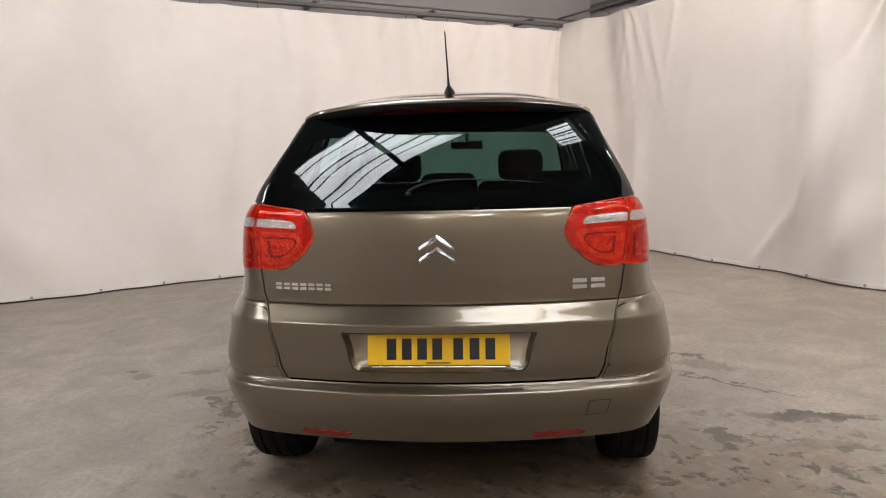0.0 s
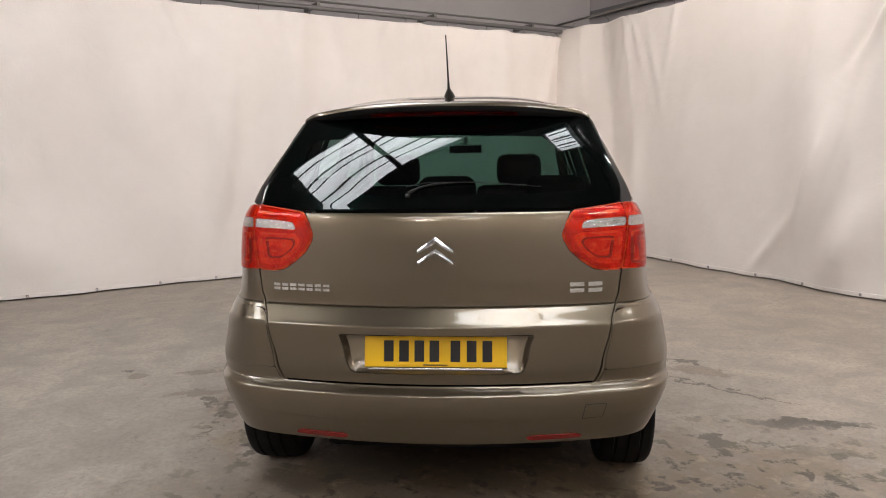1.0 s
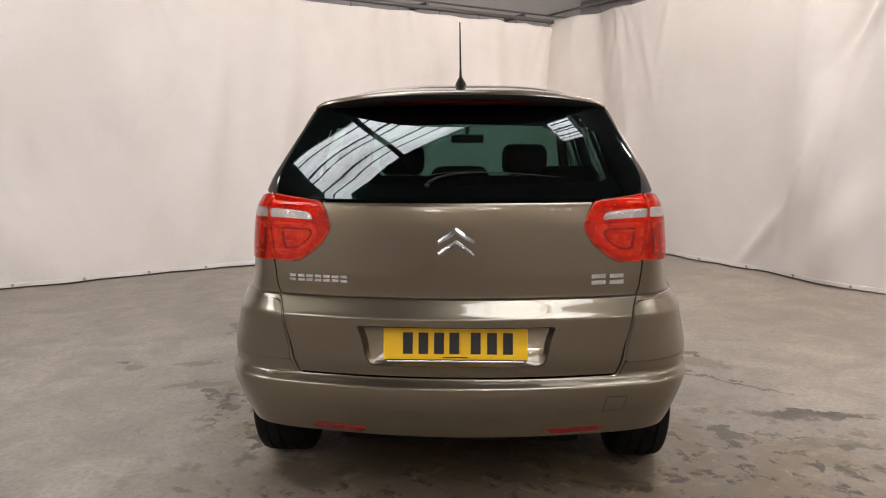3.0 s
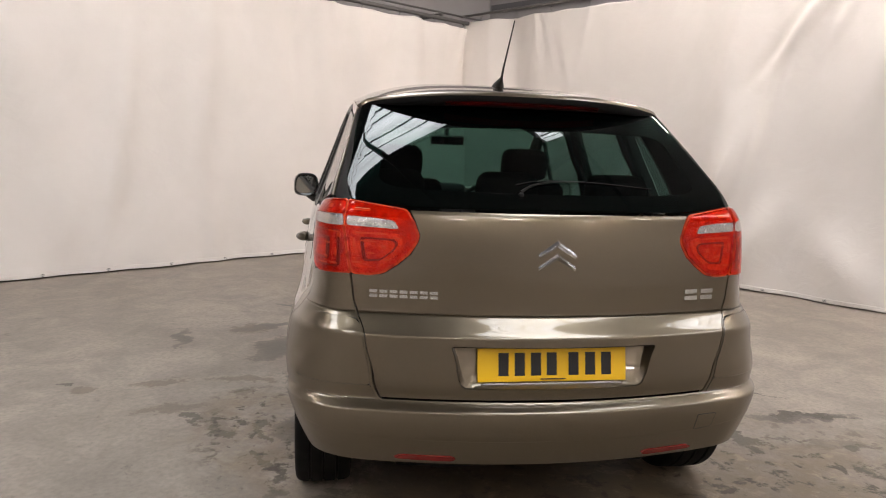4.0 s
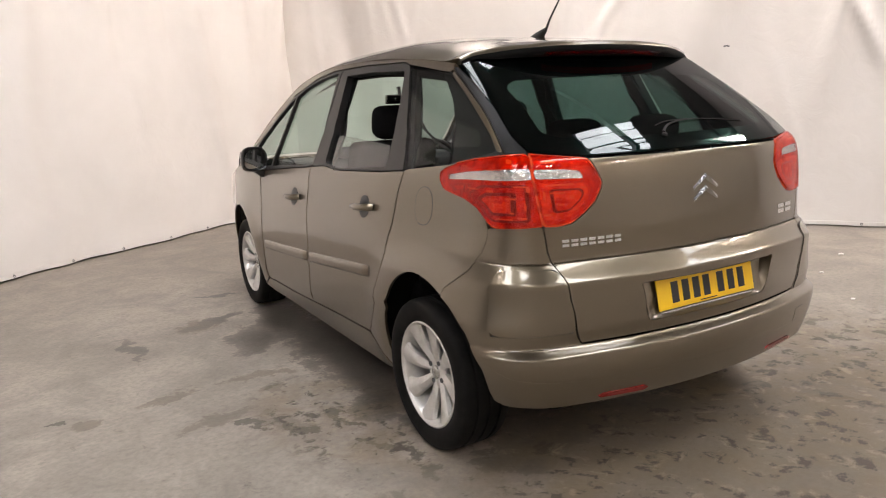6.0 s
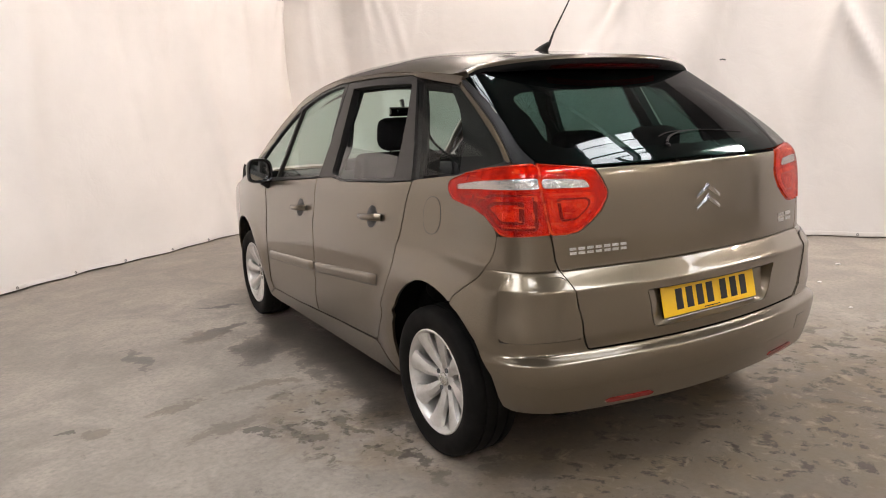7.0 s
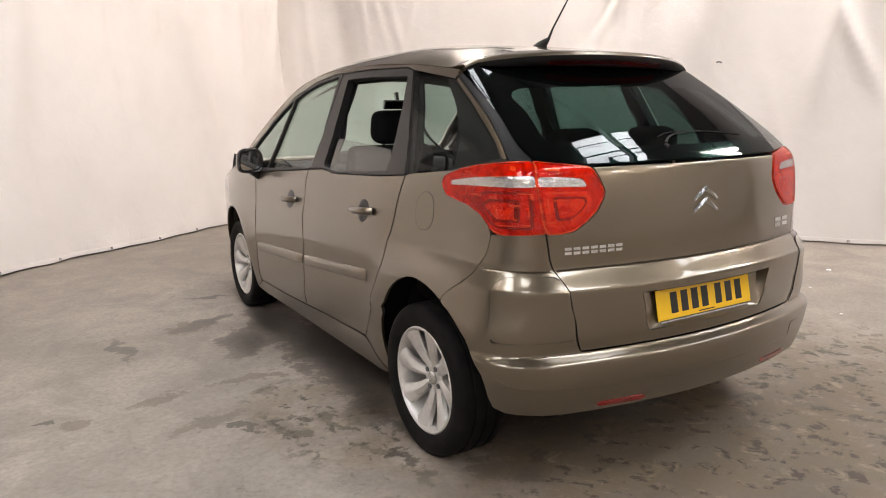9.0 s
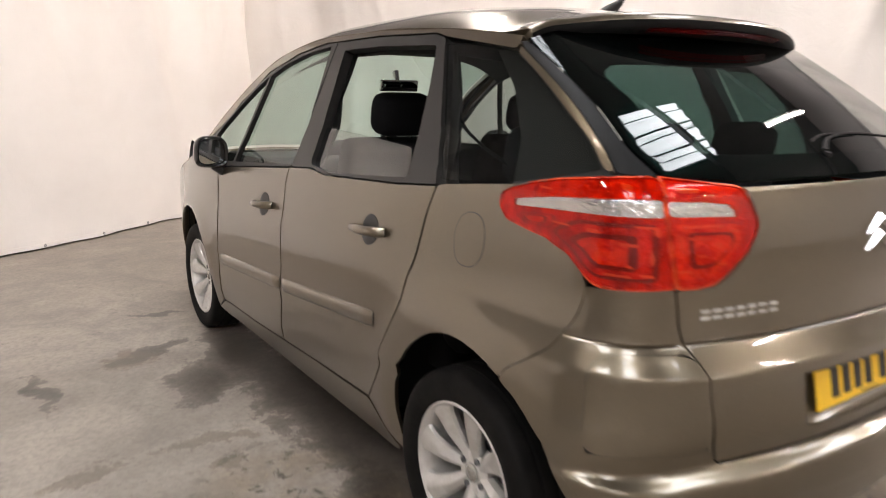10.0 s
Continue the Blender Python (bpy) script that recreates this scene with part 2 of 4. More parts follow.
def rounded(poly, r):
    """Cuts the corners of a polygon with small arcs."""
    out, n = [], len(poly)
    for i in range(n):
        a, b, c = (np.array(poly[(i + k) % n], float) for k in (-1, 0, 1))
        da, dc = np.linalg.norm(a - b), np.linalg.norm(c - b)
        if da < 1e-6 or dc < 1e-6 or np.dot(a - b, c - b) / da / dc < -.92:
            out.append(tuple(b))
            continue
        s = min(r, .45 * da, .45 * dc)
        u, v = b + (a - b) / da * s, b + (c - b) / dc * s
        out += [tuple((1 - t)**2 * u + 2 * t * (1 - t) * b + t * t * v) for t in (0, .25, .5, .75, 1)]
    return out


def dense(poly, res):
    out = []
    for a, b in zip(poly, poly[1:] + poly[:1]):
        a, b = np.array(a), np.array(b)
        n = max(1, int(np.ceil(np.linalg.norm(b - a) / res)))
        out += [a + (b - a) * k / n for k in range(n)]
    return np.array(out)


def area(p):
    return .5 * np.sum(p[:, 0] * np.roll(p[:, 1], -1) - np.roll(p[:, 0], -1) * p[:, 1])


def inside(pts, poly):
    x, y = pts[:, 0], pts[:, 1]
    hit = np.zeros(len(pts), bool)
    for a, b in zip(poly, np.roll(poly, -1, 0)):
        if a[1] != b[1]:
            hit ^= ((a[1] > y) != (b[1] > y)) & (x < (b[0] - a[0]) * (y - a[1]) / (b[1] - a[1]) + a[0])
    return hit


def inset(p, d):
    """Moves a closed line inwards by d."""
    if area(p) < 0:
        p = p[::-1]
    t = np.roll(p, -1, 0) - np.roll(p, 1, 0)
    t /= np.linalg.norm(t, axis=1, keepdims=True) + 1e-12
    return p + d * np.stack([-t[:, 1], t[:, 0]], 1)


def normals_of(surface, u, v, e=.002):
    n = np.cross(surface(u + e, v) - surface(u - e, v), surface(u, v + e) - surface(u, v - e))
    return n / (np.linalg.norm(n, axis=-1, keepdims=True) + 1e-12)


def panel(name, poly, mat, parent, surface=None, sign=1, res=.03, gap=.0018, thick=.014, offset=0.0, corner_r=.012, holes=(), label="", shape=None, rim_mat=None, rows=()):
    """A sheet-metal panel cut out of a surface by an outline in its (u, v), with turned-in edges."""
    surface = surface or skin
    flip = surface is skin
    loops = [inset(dense(rounded(poly, corner_r), res), gap)]
    for hole in holes:
        loops.append(inset(dense(rounded(hole, corner_r), res), -gap * .5)[::-1])
    lo, hi = loops[0].min(0), loops[0].max(0)
    gx, gy = np.meshgrid(np.arange(lo[0] + res * .5, hi[0], res), np.arange(lo[1] + res * .5, hi[1], res * .9))
    gx[1::2] += res * .5
    grid = np.stack([gx.ravel(), gy.ravel()], 1)
    ok = inside(grid, loops[0])
    for l in loops[1:]:
        ok &= ~inside(grid, l)
    line = np.concatenate(loops)
    grid = grid[ok]
    if len(rows):                               # close rows of points along the creases
        rx, rz = np.meshgrid(np.arange(lo[0] + res * .3, hi[0], res * .8), np.array(rows))
        extra = np.stack([rx.ravel(), rz.ravel()], 1)
        ok = inside(extra, loops[0])
        for l in loops[1:]:
            ok &= ~inside(extra, l)
        extra = extra[ok]
        extra = extra[np.array([np.min(np.sum((line - g)**2, 1)) for g in extra]) > .002**2]
        grid = grid[np.min(np.abs(grid[:, 1:] - np.array(rows)[None]), 1) > res * .35]
    if len(grid):
        near = np.array([np.min(np.sum((line - g)**2, 1)) for g in grid])
        grid = grid[near > (res * .45)**2]
    if len(rows):
        grid = np.concatenate([grid, extra])
    verts = np.concatenate([line, grid])
    edges, at = [], 0
    for l in loops:
        edges += [(at + k, at + (k + 1) % len(l)) for k in range(len(l))]
        at += len(l)
    from mathutils.geometry import delaunay_2d_cdt
    vs, es, fs, *_ = delaunay_2d_cdt([Vector(v) for v in verts], edges, [], 0, 1e-6)
    vs = np.array([tuple(v) for v in vs])
    tri = np.array([f for f in fs if len(f) == 3])
    mid = vs[tri].mean(1)
    keep = inside(mid, loops[0])
    for l in loops[1:]:
        keep &= ~inside(mid, l)
    tri = tri[keep]
    u, v = vs[:, 0], vs[:, 1]
    co = surface(u, v)
    no = normals_of(surface, u, v)
    if flip:
        no = -no
    if shape is not None:
        co = co + shape(co)[:, None] * no
        def bent(a, b):
            c = surface(a, b)
            k = normals_of(surface, a, b) * (-1 if flip else 1)
            return c + shape(c)[:, None] * k
        no2 = normals_of(bent, u, v, .003)
        no = no2 * np.sign(np.sum(no2 * no, 1))[:, None]
    co = co + no * offset
    # border edges, turned inwards
    count = {}
    for t in tri:
        for a, b in ((t[0], t[1]), (t[1], t[2]), (t[2], t[0])):
            count[(a, b)] = 1
    rim = [(a, b) for (a, b) in count if (b, a) not in count]
    back = {}
    cos, nos = [tuple(c) for c in co], [tuple(n) for n in no]
    faces, fn = [tuple(t) for t in tri], []
    for a, b in rim:
        for k in (a, b):
            if k not in back:
                back[k] = len(cos)
                cos += [tuple(co[k]), tuple(co[k] - no[k] * thick)]
                nos += [nos[k]] * 2
        faces.append((back[b], back[a], back[a] + 1, back[b] + 1))
    cos = np.array(cos)
    # winding to match the outward normals
    out = []
    f = faces[0]
    swap = np.cross(cos[f[1]] - cos[f[0]], cos[f[2]] - cos[f[0]]) @ no[f[0]] < 0
    for n, f in enumerate(faces):
        p = cos[list(f[:3])]
        g = np.cross(p[1] - p[0], p[2] - p[0])
        if n < len(tri):
            if g @ no[f[0]] < 0:
                f = f[::-1]
        elif swap:
            f = f[::-1]
        out.append(f)
    if sign < 0:
        cos[:, 0] *= -1
        out = [f[::-1] for f in out]
    me = bpy.data.meshes.new(name)
    me.from_pydata([tuple(c) for c in cos], [], out)
    me.update()
    me.polygons.foreach_set("use_smooth", [True] * len(me.polygons))
    nv = np.array(nos)
    if sign < 0:
        nv[:, 0] *= -1
    split = []
    for n, f in enumerate(out):
        if n < len(tri):
            split += [tuple(nv[k]) for k in f]
        else:
            split += [tuple(me.polygons[n].normal)] * len(f)
    me.normals_split_custom_set(split)
    if rim_mat:
        me.materials.append(mat)
        me.materials.append(rim_mat)
        me.polygons.foreach_set("material_index", [0 if n < len(tri) else 1 for n in range(len(out))])
    return part(name, me, mat, parent, label)


def grid_mesh(name, co, mat, parent=None, label="", thick=0.0):
    """A smooth sheet from an array (rows, columns, 3)."""
    r, c = co.shape[:2]
    idx = np.arange(r * c).reshape(r, c)
    faces = np.stack([idx[:-1, :-1], idx[:-1, 1:], idx[1:, 1:], idx[1:, :-1]], -1).reshape(-1, 4)
    me = bpy.data.meshes.new(name)
    me.from_pydata([tuple(p) for p in co.reshape(-1, 3)], [], [tuple(f) for f in faces])
    me.update()
    me.polygons.foreach_set("use_smooth", [True] * len(me.polygons))
    ob = part(name, me, mat, parent, label)
    if thick:
        s = ob.modifiers.new("thickness", "SOLIDIFY")
        s.thickness, s.offset = thick, -1
    return ob


# ---- the room ----
CONCRETE = material("concrete_floor", (.18, .165, .148), .6)
_at = coords(CONCRETE)
_big, _mid, _fine = noise_tex(CONCRETE, .55, 5, .6, .4, _at), noise_tex(CONCRETE, 2.6, 8, .68, .6, _at), noise_tex(CONCRETE, 38, 6, .7, 0, _at)
_c = mixed(CONCRETE, ramp(CONCRETE, _big, (.3, (0,)), (.7, (1,))), (.300, .258, .217), (.412, .358, .304))
_c = mixed(CONCRETE, ramp(CONCRETE, _mid, (.34, (.7,)), (.62, (0,))), _c, (.158, .138, .117))
_c = mixed(CONCRETE, ramp(CONCRETE, _fine, (.28, (.45,)), (.58, (0,))), _c, (.12, .107, .095))
_c = mixed(CONCRETE, ramp(CONCRETE, noise_tex(CONCRETE, 17, 8, .75, .8, _at), (.60, (0,)), (.72, (.45,))), _c, (.37, .34, .30))
_c = mixed(CONCRETE, ramp(CONCRETE, noise_tex(CONCRETE, 9, 8, .75, 1.0, _at), (.60, (0,)), (.66, (.40,))), _c, (.11, .095, .08))


def spot(m, x, y, long, wide, turn, edge=.35):
    """A soft mask, 1 inside an uneven oval on the floor."""
    mp = m.node_tree.nodes.new("ShaderNodeMapping")
    mp.vector_type = "TEXTURE"
    mp.inputs["Location"].default_value = (x, y, 0)
    mp.inputs["Rotation"].default_value = (0, 0, radians(turn))
    mp.inputs["Scale"].default_value = (long, wide, 1)
    link(m, STAIN_AT, mp.inputs["Vector"])
    ln = m.node_tree.nodes.new("ShaderNodeVectorMath")
    ln.operation = "LENGTH"
    link(m, mp.outputs[0], ln.inputs[0])
    r = m.node_tree.nodes.new("ShaderNodeMapRange")
    r.interpolation_type = "SMOOTHSTEP"
    for i, v in ((1, 1.0), (2, 1.0 - edge), (3, 0.0), (4, 1.0)):
        r.inputs[i].default_value = v
    link(m, ln.outputs["Value"], r.inputs[0])
    return r.outputs[0]


def summed(m, a, b, op="MAXIMUM"):
    n = m.node_tree.nodes.new("ShaderNodeMath")
    n.operation = op
    for sock, v in zip(n.inputs, (a, b)):
        if isinstance(v, (int, float)):
            sock.default_value = v
        else:
            link(m, v, sock)
    return n.outputs[0]


_geo = node(CONCRETE, "ShaderNodeNewGeometry").outputs["Position"]
_warp = node(CONCRETE, "ShaderNodeTexNoise", scale=5.5, detail=6, rough=.65)
link(CONCRETE, _geo, _warp.inputs["Vector"])
_add = CONCRETE.node_tree.nodes.new("ShaderNodeVectorMath")
_add.operation = "MULTIPLY_ADD"
_add.inputs[1].default_value, _add.inputs[2].default_value = (.34, .34, 0), (-.17, -.17, 0)
link(CONCRETE, _warp.outputs["Color"], _add.inputs[0])
_sum = CONCRETE.node_tree.nodes.new("ShaderNodeVectorMath")
link(CONCRETE, _geo, _sum.inputs[0])
link(CONCRETE, _add.outputs[0], _sum.inputs[1])
STAIN_AT = _sum.outputs[0]
# wet-looking patches beside the car, and the car's shade painted under tail and sill
_soft = None
for x, y, l, w, a in ((-1.06, 2.55, .46, .24, 75), (-1.18, 3.10, .36, .10, 30), (-1.03, 3.78, .26, .07, -16), (-.80, 2.85, .70, .26, 82), (-1.75, 2.78, .36, .09, 100), (-.70, 2.2, .75, .22, 75), (-.80, 1.25, .42, .20, 60), (1.80, 1.10, .52, .10, -3), (.92, .12, .34, .10, -50), (-.70, 1.9, 1.5, .36, 92), (-.70, .95, .45, .22, 80), (.05, .62, 1.05, .50, 2), (-.50, .40, .42, .22, 10), (.62, .36, .46, .20, -8), (1.02, .06, .22, .12, -50)):
    m = spot(CONCRETE, x, y, l, w, a, 1.0)
    _soft = m if _soft is None else summed(CONCRETE, _soft, m)
_patch = summed(CONCRETE, _soft, summed(CONCRETE, noise_tex(CONCRETE, 5.5, 7, .68, .9, _geo), .62, "SUBTRACT"), "ADD")
_patch = summed(CONCRETE, _patch, summed(CONCRETE, summed(CONCRETE, noise_tex(CONCRETE, 26, 5, .7, .6, _geo), .5, "SUBTRACT"), .75, "MULTIPLY"), "ADD")
_wet_and_shade = ramp(CONCRETE, _patch, (.10, (0,)), (.16, (.55,)), (.45, (.80,)), (.85, (1,)))
_c = mixed(CONCRETE, summed(CONCRETE, _wet_and_shade, .90, "MULTIPLY"), _c, (.040, .032, .025))
# cracks and drag marks
_line = None
for x, y, l, w, a in ((-2.22, 1.84, .10, .014, -14), (-1.43, 1.32, .17, .016, -66), (-1.27, 1.15, .20, .020, -67), (-1.05, 1.11, .22, .020, -72), (-1.02, .80, .16, .014, -55), (1.85, 1.13, .30, .020, -4), (2.02, 1.06, .14, .018, -6), (1.62, 1.62, .55, .010, -38), (1.32, .86, .13, .04, -70), (.93, -.02, .16, .014, -45), (1.50, 2.2, .20, .012, -35)):
    m = spot(CONCRETE, x, y, l * 1.15, w * 2.6, a, 1.0)
    _line = m if _line is None else summed(CONCRETE, _line, m)
_grain = summed(CONCRETE, noise_tex(CONCRETE, 16, 6, .68, .8, _geo), .60, "SUBTRACT")
_line = ramp(CONCRETE, summed(CONCRETE, _line, _grain, "ADD"), (.20, (0,)), (.30, (1,)))
_c = mixed(CONCRETE, summed(CONCRETE, _line, .70, "MULTIPLY"), _c, (.050, .042, .034))
# faint brown drag marks
_drag = None
for x, y, l, w, a in ((-1.70, 1.86, .28, .05, 12), (-1.22, 1.90, .34, .06, 2), (-1.22, 1.66, .17, .05, 11), (-2.07, 1.76, .12, .06, 5), (-1.30, 1.25, .32, .10, -66), (-1.55, 1.45, .30, .06, 10), (-1.30, 3.05, .28, .16, 70), (1.55, 2.0, .35, .12, -20), (1.75, .75, .30, .08, 10)):
    m = spot(CONCRETE, x, y, l, w * 1.6, a, 1.0)
    _drag = m if _drag is None else summed(CONCRETE, _drag, m)
_drag = ramp(CONCRETE, summed(CONCRETE, _drag, summed(CONCRETE, _grain, 1.6, "MULTIPLY"), "ADD"), (.16, (0,)), (.42, (1,)))
_c = mixed(CONCRETE, summed(CONCRETE, _drag, .48, "MULTIPLY"), _c, (.105, .082, .058))
# dirty, speckled stretch behind and beside the tail
_dirty = summed(CONCRETE, spot(CONCRETE, .55, .00, 2.6, 1.45, 8, .6), spot(CONCRETE, -1.05, 1.1, .9, .45, 100, .6))
# brown dirt in a soft oval, which also paints shade under the tail
_worn_shade = spot(CONCRETE, .40, -.15, 2.3, 1.45, 4, .75)
_c = mixed(CONCRETE, summed(CONCRETE, _worn_shade, .70, "MULTIPLY"), _c, (.100, .073, .042))
_yel = summed(CONCRETE, ramp(CONCRETE, noise_tex(CONCRETE, 4.2, 6, .6, .5, _geo), (.40, (0,)), (.62, (1,))), _dirty, "MULTIPLY")
_c = mixed(CONCRETE, summed(CONCRETE, _yel, .55, "MULTIPLY"), _c, (.150, .108, .060))
_dark = summed(CONCRETE, ramp(CONCRETE, noise_tex(CONCRETE, 9, 7, .66, .3, _geo), (.545, (0,)), (.60, (1,))), _dirty, "MULTIPLY")
_c = mixed(CONCRETE, summed(CONCRETE, _dark, .82, "MULTIPLY"), _c, (.042, .032, .020))
_chip = summed(CONCRETE, ramp(CONCRETE, noise_tex(CONCRETE, 10, 8, .72, .5, _geo), (.55, (0,)), (.66, (1,))), _dirty, "MULTIPLY")
_c = mixed(CONCRETE, summed(CONCRETE, _chip, .60, "MULTIPLY"), _c, (.30, .25, .175))
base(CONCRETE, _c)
roughness(CONCRETE, mixed(CONCRETE, _wet_and_shade, ramp(CONCRETE, _mid, (.3, (.50,)), (.7, (.70,))), (.38, .38, .38)))
bump(CONCRETE, summed(CONCRETE, _fine, summed(CONCRETE, _line, 1.5, "MULTIPLY"), "SUBTRACT"), .3, .004)

CANVAS = material("white_canvas", (.78, .735, .70), .62)
_at = coords(CANVAS)
base(CANVAS, mixed(CANVAS, ramp(CANVAS, noise_tex(CANVAS, 1.1, 6, .6, .3, _at), (.35, (0,)), (.75, (1,))), (.80, .755, .715), (.73, .685, .645)))
bump(CANVAS, noise_tex(CANVAS, 5, 6, .6, .8, _at), .22, .03)
WALLGREY = material("painted_wall", (.33, .31, .30), .8)
base(WALLGREY, mixed(WALLGREY, noise_tex(WALLGREY, 1.4, 6), (.25, .238, .240), (.31, .297, .300)))
WALLWHITE = material("white_painted_wall", (.72, .69, .66), .7)
base(WALLWHITE, mixed(WALLWHITE, noise_tex(WALLWHITE, 1.2, 6), (.72, .69, .66), (.80, .77, .74)))
ROOFSHEET = material("dark_roof_sheet", (.14, .14, .145), .7)
STEEL = material("painted_steel", (.10, .10, .105), .5)
RAILSTEEL = material("galvanised_rail", (.16, .155, .15), .45, .6)
SKYLIGHT = material("lit_skylight", (.8, .85, .9), .6)
SKYLIGHT.node_tree.nodes["Principled BSDF"].inputs["Emission Color"].default_value = (.95, .96, 1.0, 1)
_map = SKYLIGHT.node_tree.nodes.new("ShaderNodeMapping")
_map.inputs["Scale"].default_value = (.5, 9.0, 1.0)
link(SKYLIGHT, coords(SKYLIGHT), _map.inputs["Vector"])
_streak = ramp(SKYLIGHT, noise_tex(SKYLIGHT, 1.0, 5, .62, .5, _map.outputs[0]), (.30, (.25,)), (.45, (.75,)), (.62, (1,)))
link(SKYLIGHT, summed(SKYLIGHT, _streak, 12.0, "MULTIPLY"), SKYLIGHT.node_tree.nodes["Principled BSDF"].inputs["Emission Strength"])
TUBELIGHT = material("lit_tube", (1, 1, 1), .4)
TUBELIGHT.node_tree.nodes["Principled BSDF"].inputs["Emission Color"].default_value = (1.0, .89, .825, 1)
TUBELIGHT.node_tree.nodes["Principled BSDF"].inputs["Emission Strength"].default_value = 250.0


def slab(name, a0, a1, b0, b1, z0, z1, mat, label="", kind="structure", category=""):
    m = Matrix.Translation(room((a0 + a1) / 2, (b0 + b1) / 2, (z0 + z1) / 2)) @ Matrix.Rotation(math.atan2(ALONG.y, ALONG.x), 4, "Z")
    ob = part(name, box(bmesh.new(), (abs(a1 - a0), abs(b1 - b0), abs(z1 - z0))), mat, None, label, False)
    ob.matrix_basis = m
    return tagged(ob, label, category or name.split("_")[0], "", kind)


A0, A1, B0, B1 = -.9, 15.0, -.5, 16.5
slab("floor", A0 - .3, A1 + .3, B0 - .3, B1 + .3, -.2, 0, CONCRETE, "stained grey concrete workshop floor with cracks", category="floor")
slab("wall_north", A0, A1, B0 - .25, B0, 0, CEIL + .6, WALLGREY, "grey painted wall behind the white curtain", category="wall")
slab("wall_east", A0 - .25, A0, B0 - .25, B1 + .25, 0, CEIL + .6, WALLGREY, "grey painted wall behind the white curtain", category="wall")
# unseen walls that close the room, whitened to bounce light onto the tail
slab("wall_south", A0, A1, B1, B1 + .25, 0, CEIL + .6, WALLWHITE, "plain unseen workshop wall, white to throw light on the car's tail", category="wall")
slab("wall_west", A1, A1 + .25, B0 - .25, B1 + .25, 0, CEIL + .6, WALLWHITE, "plain unseen workshop wall, white to throw light on the car's tail", category="wall")
slab("ceiling", A0, A1, B0, B1, CEIL + .02, CEIL + .2, ROOFSHEET, "dark corrugated workshop roof", category="ceiling")


def skylight(a, b, length, width, turn=0):
    ob = thing("skylight", "bright translucent corrugated skylight sheet in the roof", "skylight", group="skylights in the roof")
    ob.matrix_basis = Matrix.Translation(room(a, b, CEIL)) @ Matrix.Rotation(math.atan2(ALONG.y, ALONG.x) - radians(turn), 4, "Z")
    n = int(width / .019)
    xs = np.array([-length / 2, length / 2])
    ys = np.linspace(-width / 2, width / 2, n)
    co = np.stack(np.broadcast_arrays(xs[:, None], ys[None], .018 * np.sin(ys * 2 * math.pi / .15)[None]), -1)
    grid_mesh("sheet", co, SKYLIGHT, ob)
    bm = boxes(*[((length + .1, .05, .07), pose(0, s * (width / 2 + .02), -.01)) for s in (-1, 1)])
    part("rim", bm, STEEL, ob, smooth=False)
    for k, thin in ((.17, .010), (.30, .020), (.52, .012), (.63, .024), (.86, .012)):
        part("glazing_bar", boxes(((length, thin, .03), pose(0, -width / 2 + width * k, -.035))), STEEL, ob, smooth=False)
    return ob


for sheet in ((5.35, 3.6, 2.8, 1.2), (10.6, 3.6, 2.8, 1.2), (3.2, 4.9, .5, .45), (3.3, 7.2, 1.35, .85, 22), (11.6, 6.2, 2.8, 1.2), (5.8, 8.5, 2.6, 1.3),
              (9.9, 11.0, 3.0, 1.1), (2.3, 11.0, 2.4, 1.1)):
    skylight(*sheet)
for a in (.4, 3.1, 5.55, 7.9, 11.8):
    tagged(slab("roof_beam", a - .04, a + .04, B0, B1, CEIL - .20, CEIL - .07, STEEL, "dark painted steel roof beam", "structure", "beam"), group="roof beams")


def strip_light(p, yaw, length=1.5):
    ob = thing("strip_light", "lit fluorescent strip light hanging under the roof", "strip light", group="strip lights")
    ob.matrix_basis = Matrix.Translation(p) @ Matrix.Rotation(yaw, 4, "Z")
    part("housing", boxes(((length + .06, .11, .06), pose(0, 0, .05), .008)), STEEL, ob, smooth=False)
    part("tube", tube(bmesh.new(), [(-length / 2, 0, 0), (length / 2, 0, 0)], .019, 12), TUBELIGHT, ob, "glowing white fluorescent tube")
    for s in (-1, 1):
        part("hanger", tube(bmesh.new(), [(s * length * .35, 0, .08), (s * length * .35, 0, CEIL - p[2] + .02)], .004, 6), STEEL, ob)


# the first two are unseen, added to light the tail and south wall
for a, b, length, *turn in ((11.2, 11.8, .9), (8.7, 11.8, .8), (6.7, 13.9, .8), (4.6, 11.3, .9), (1.1, 8.05, 1.7, 15), (1.15, 5.2, 1.4), (1.15, 2.9, 1.45), (1.15, 11.0, 1.3), (4.4, 2.6, .75), (7.4, 2.5, .5), (10.4, 2.5, .5), (12.5, 8.0, 1.8)):
    strip_light(tuple(room(a, b, 4.45)), math.atan2(ALONG.y, ALONG.x) - radians(sum(turn)), length)

# fittings on the grey wall over the curtain
tagged(slab("wall_beam", A0, A0 + .09, B0 + .1, 13.0, 3.47, 3.55, STEEL, "dark steel beam along the grey wall over the curtain", "structure", "beam"))
for x, y, r in ((3.70, 1.63, .022), (3.01, 1.37, .016), (2.5, .83, .014)):
    bm = bmesh.new()
    bmesh.ops.create_icosphere(bm, subdivisions=1, radius=r)
    for v in bm.verts:
        v.co = Vector((v.co.x * 1.3, v.co.y, max(v.co.z, -.4 * r) * .45 + .18 * r)) * random.uniform(.85, 1.15)
    ob = placed(part("concrete_crumb", bm, WALLWHITE, smooth=False), (x, y, .002))
    tagged(ob, "pale loose crumb lying on the concrete floor", "crumb", "crumbs on the floor")


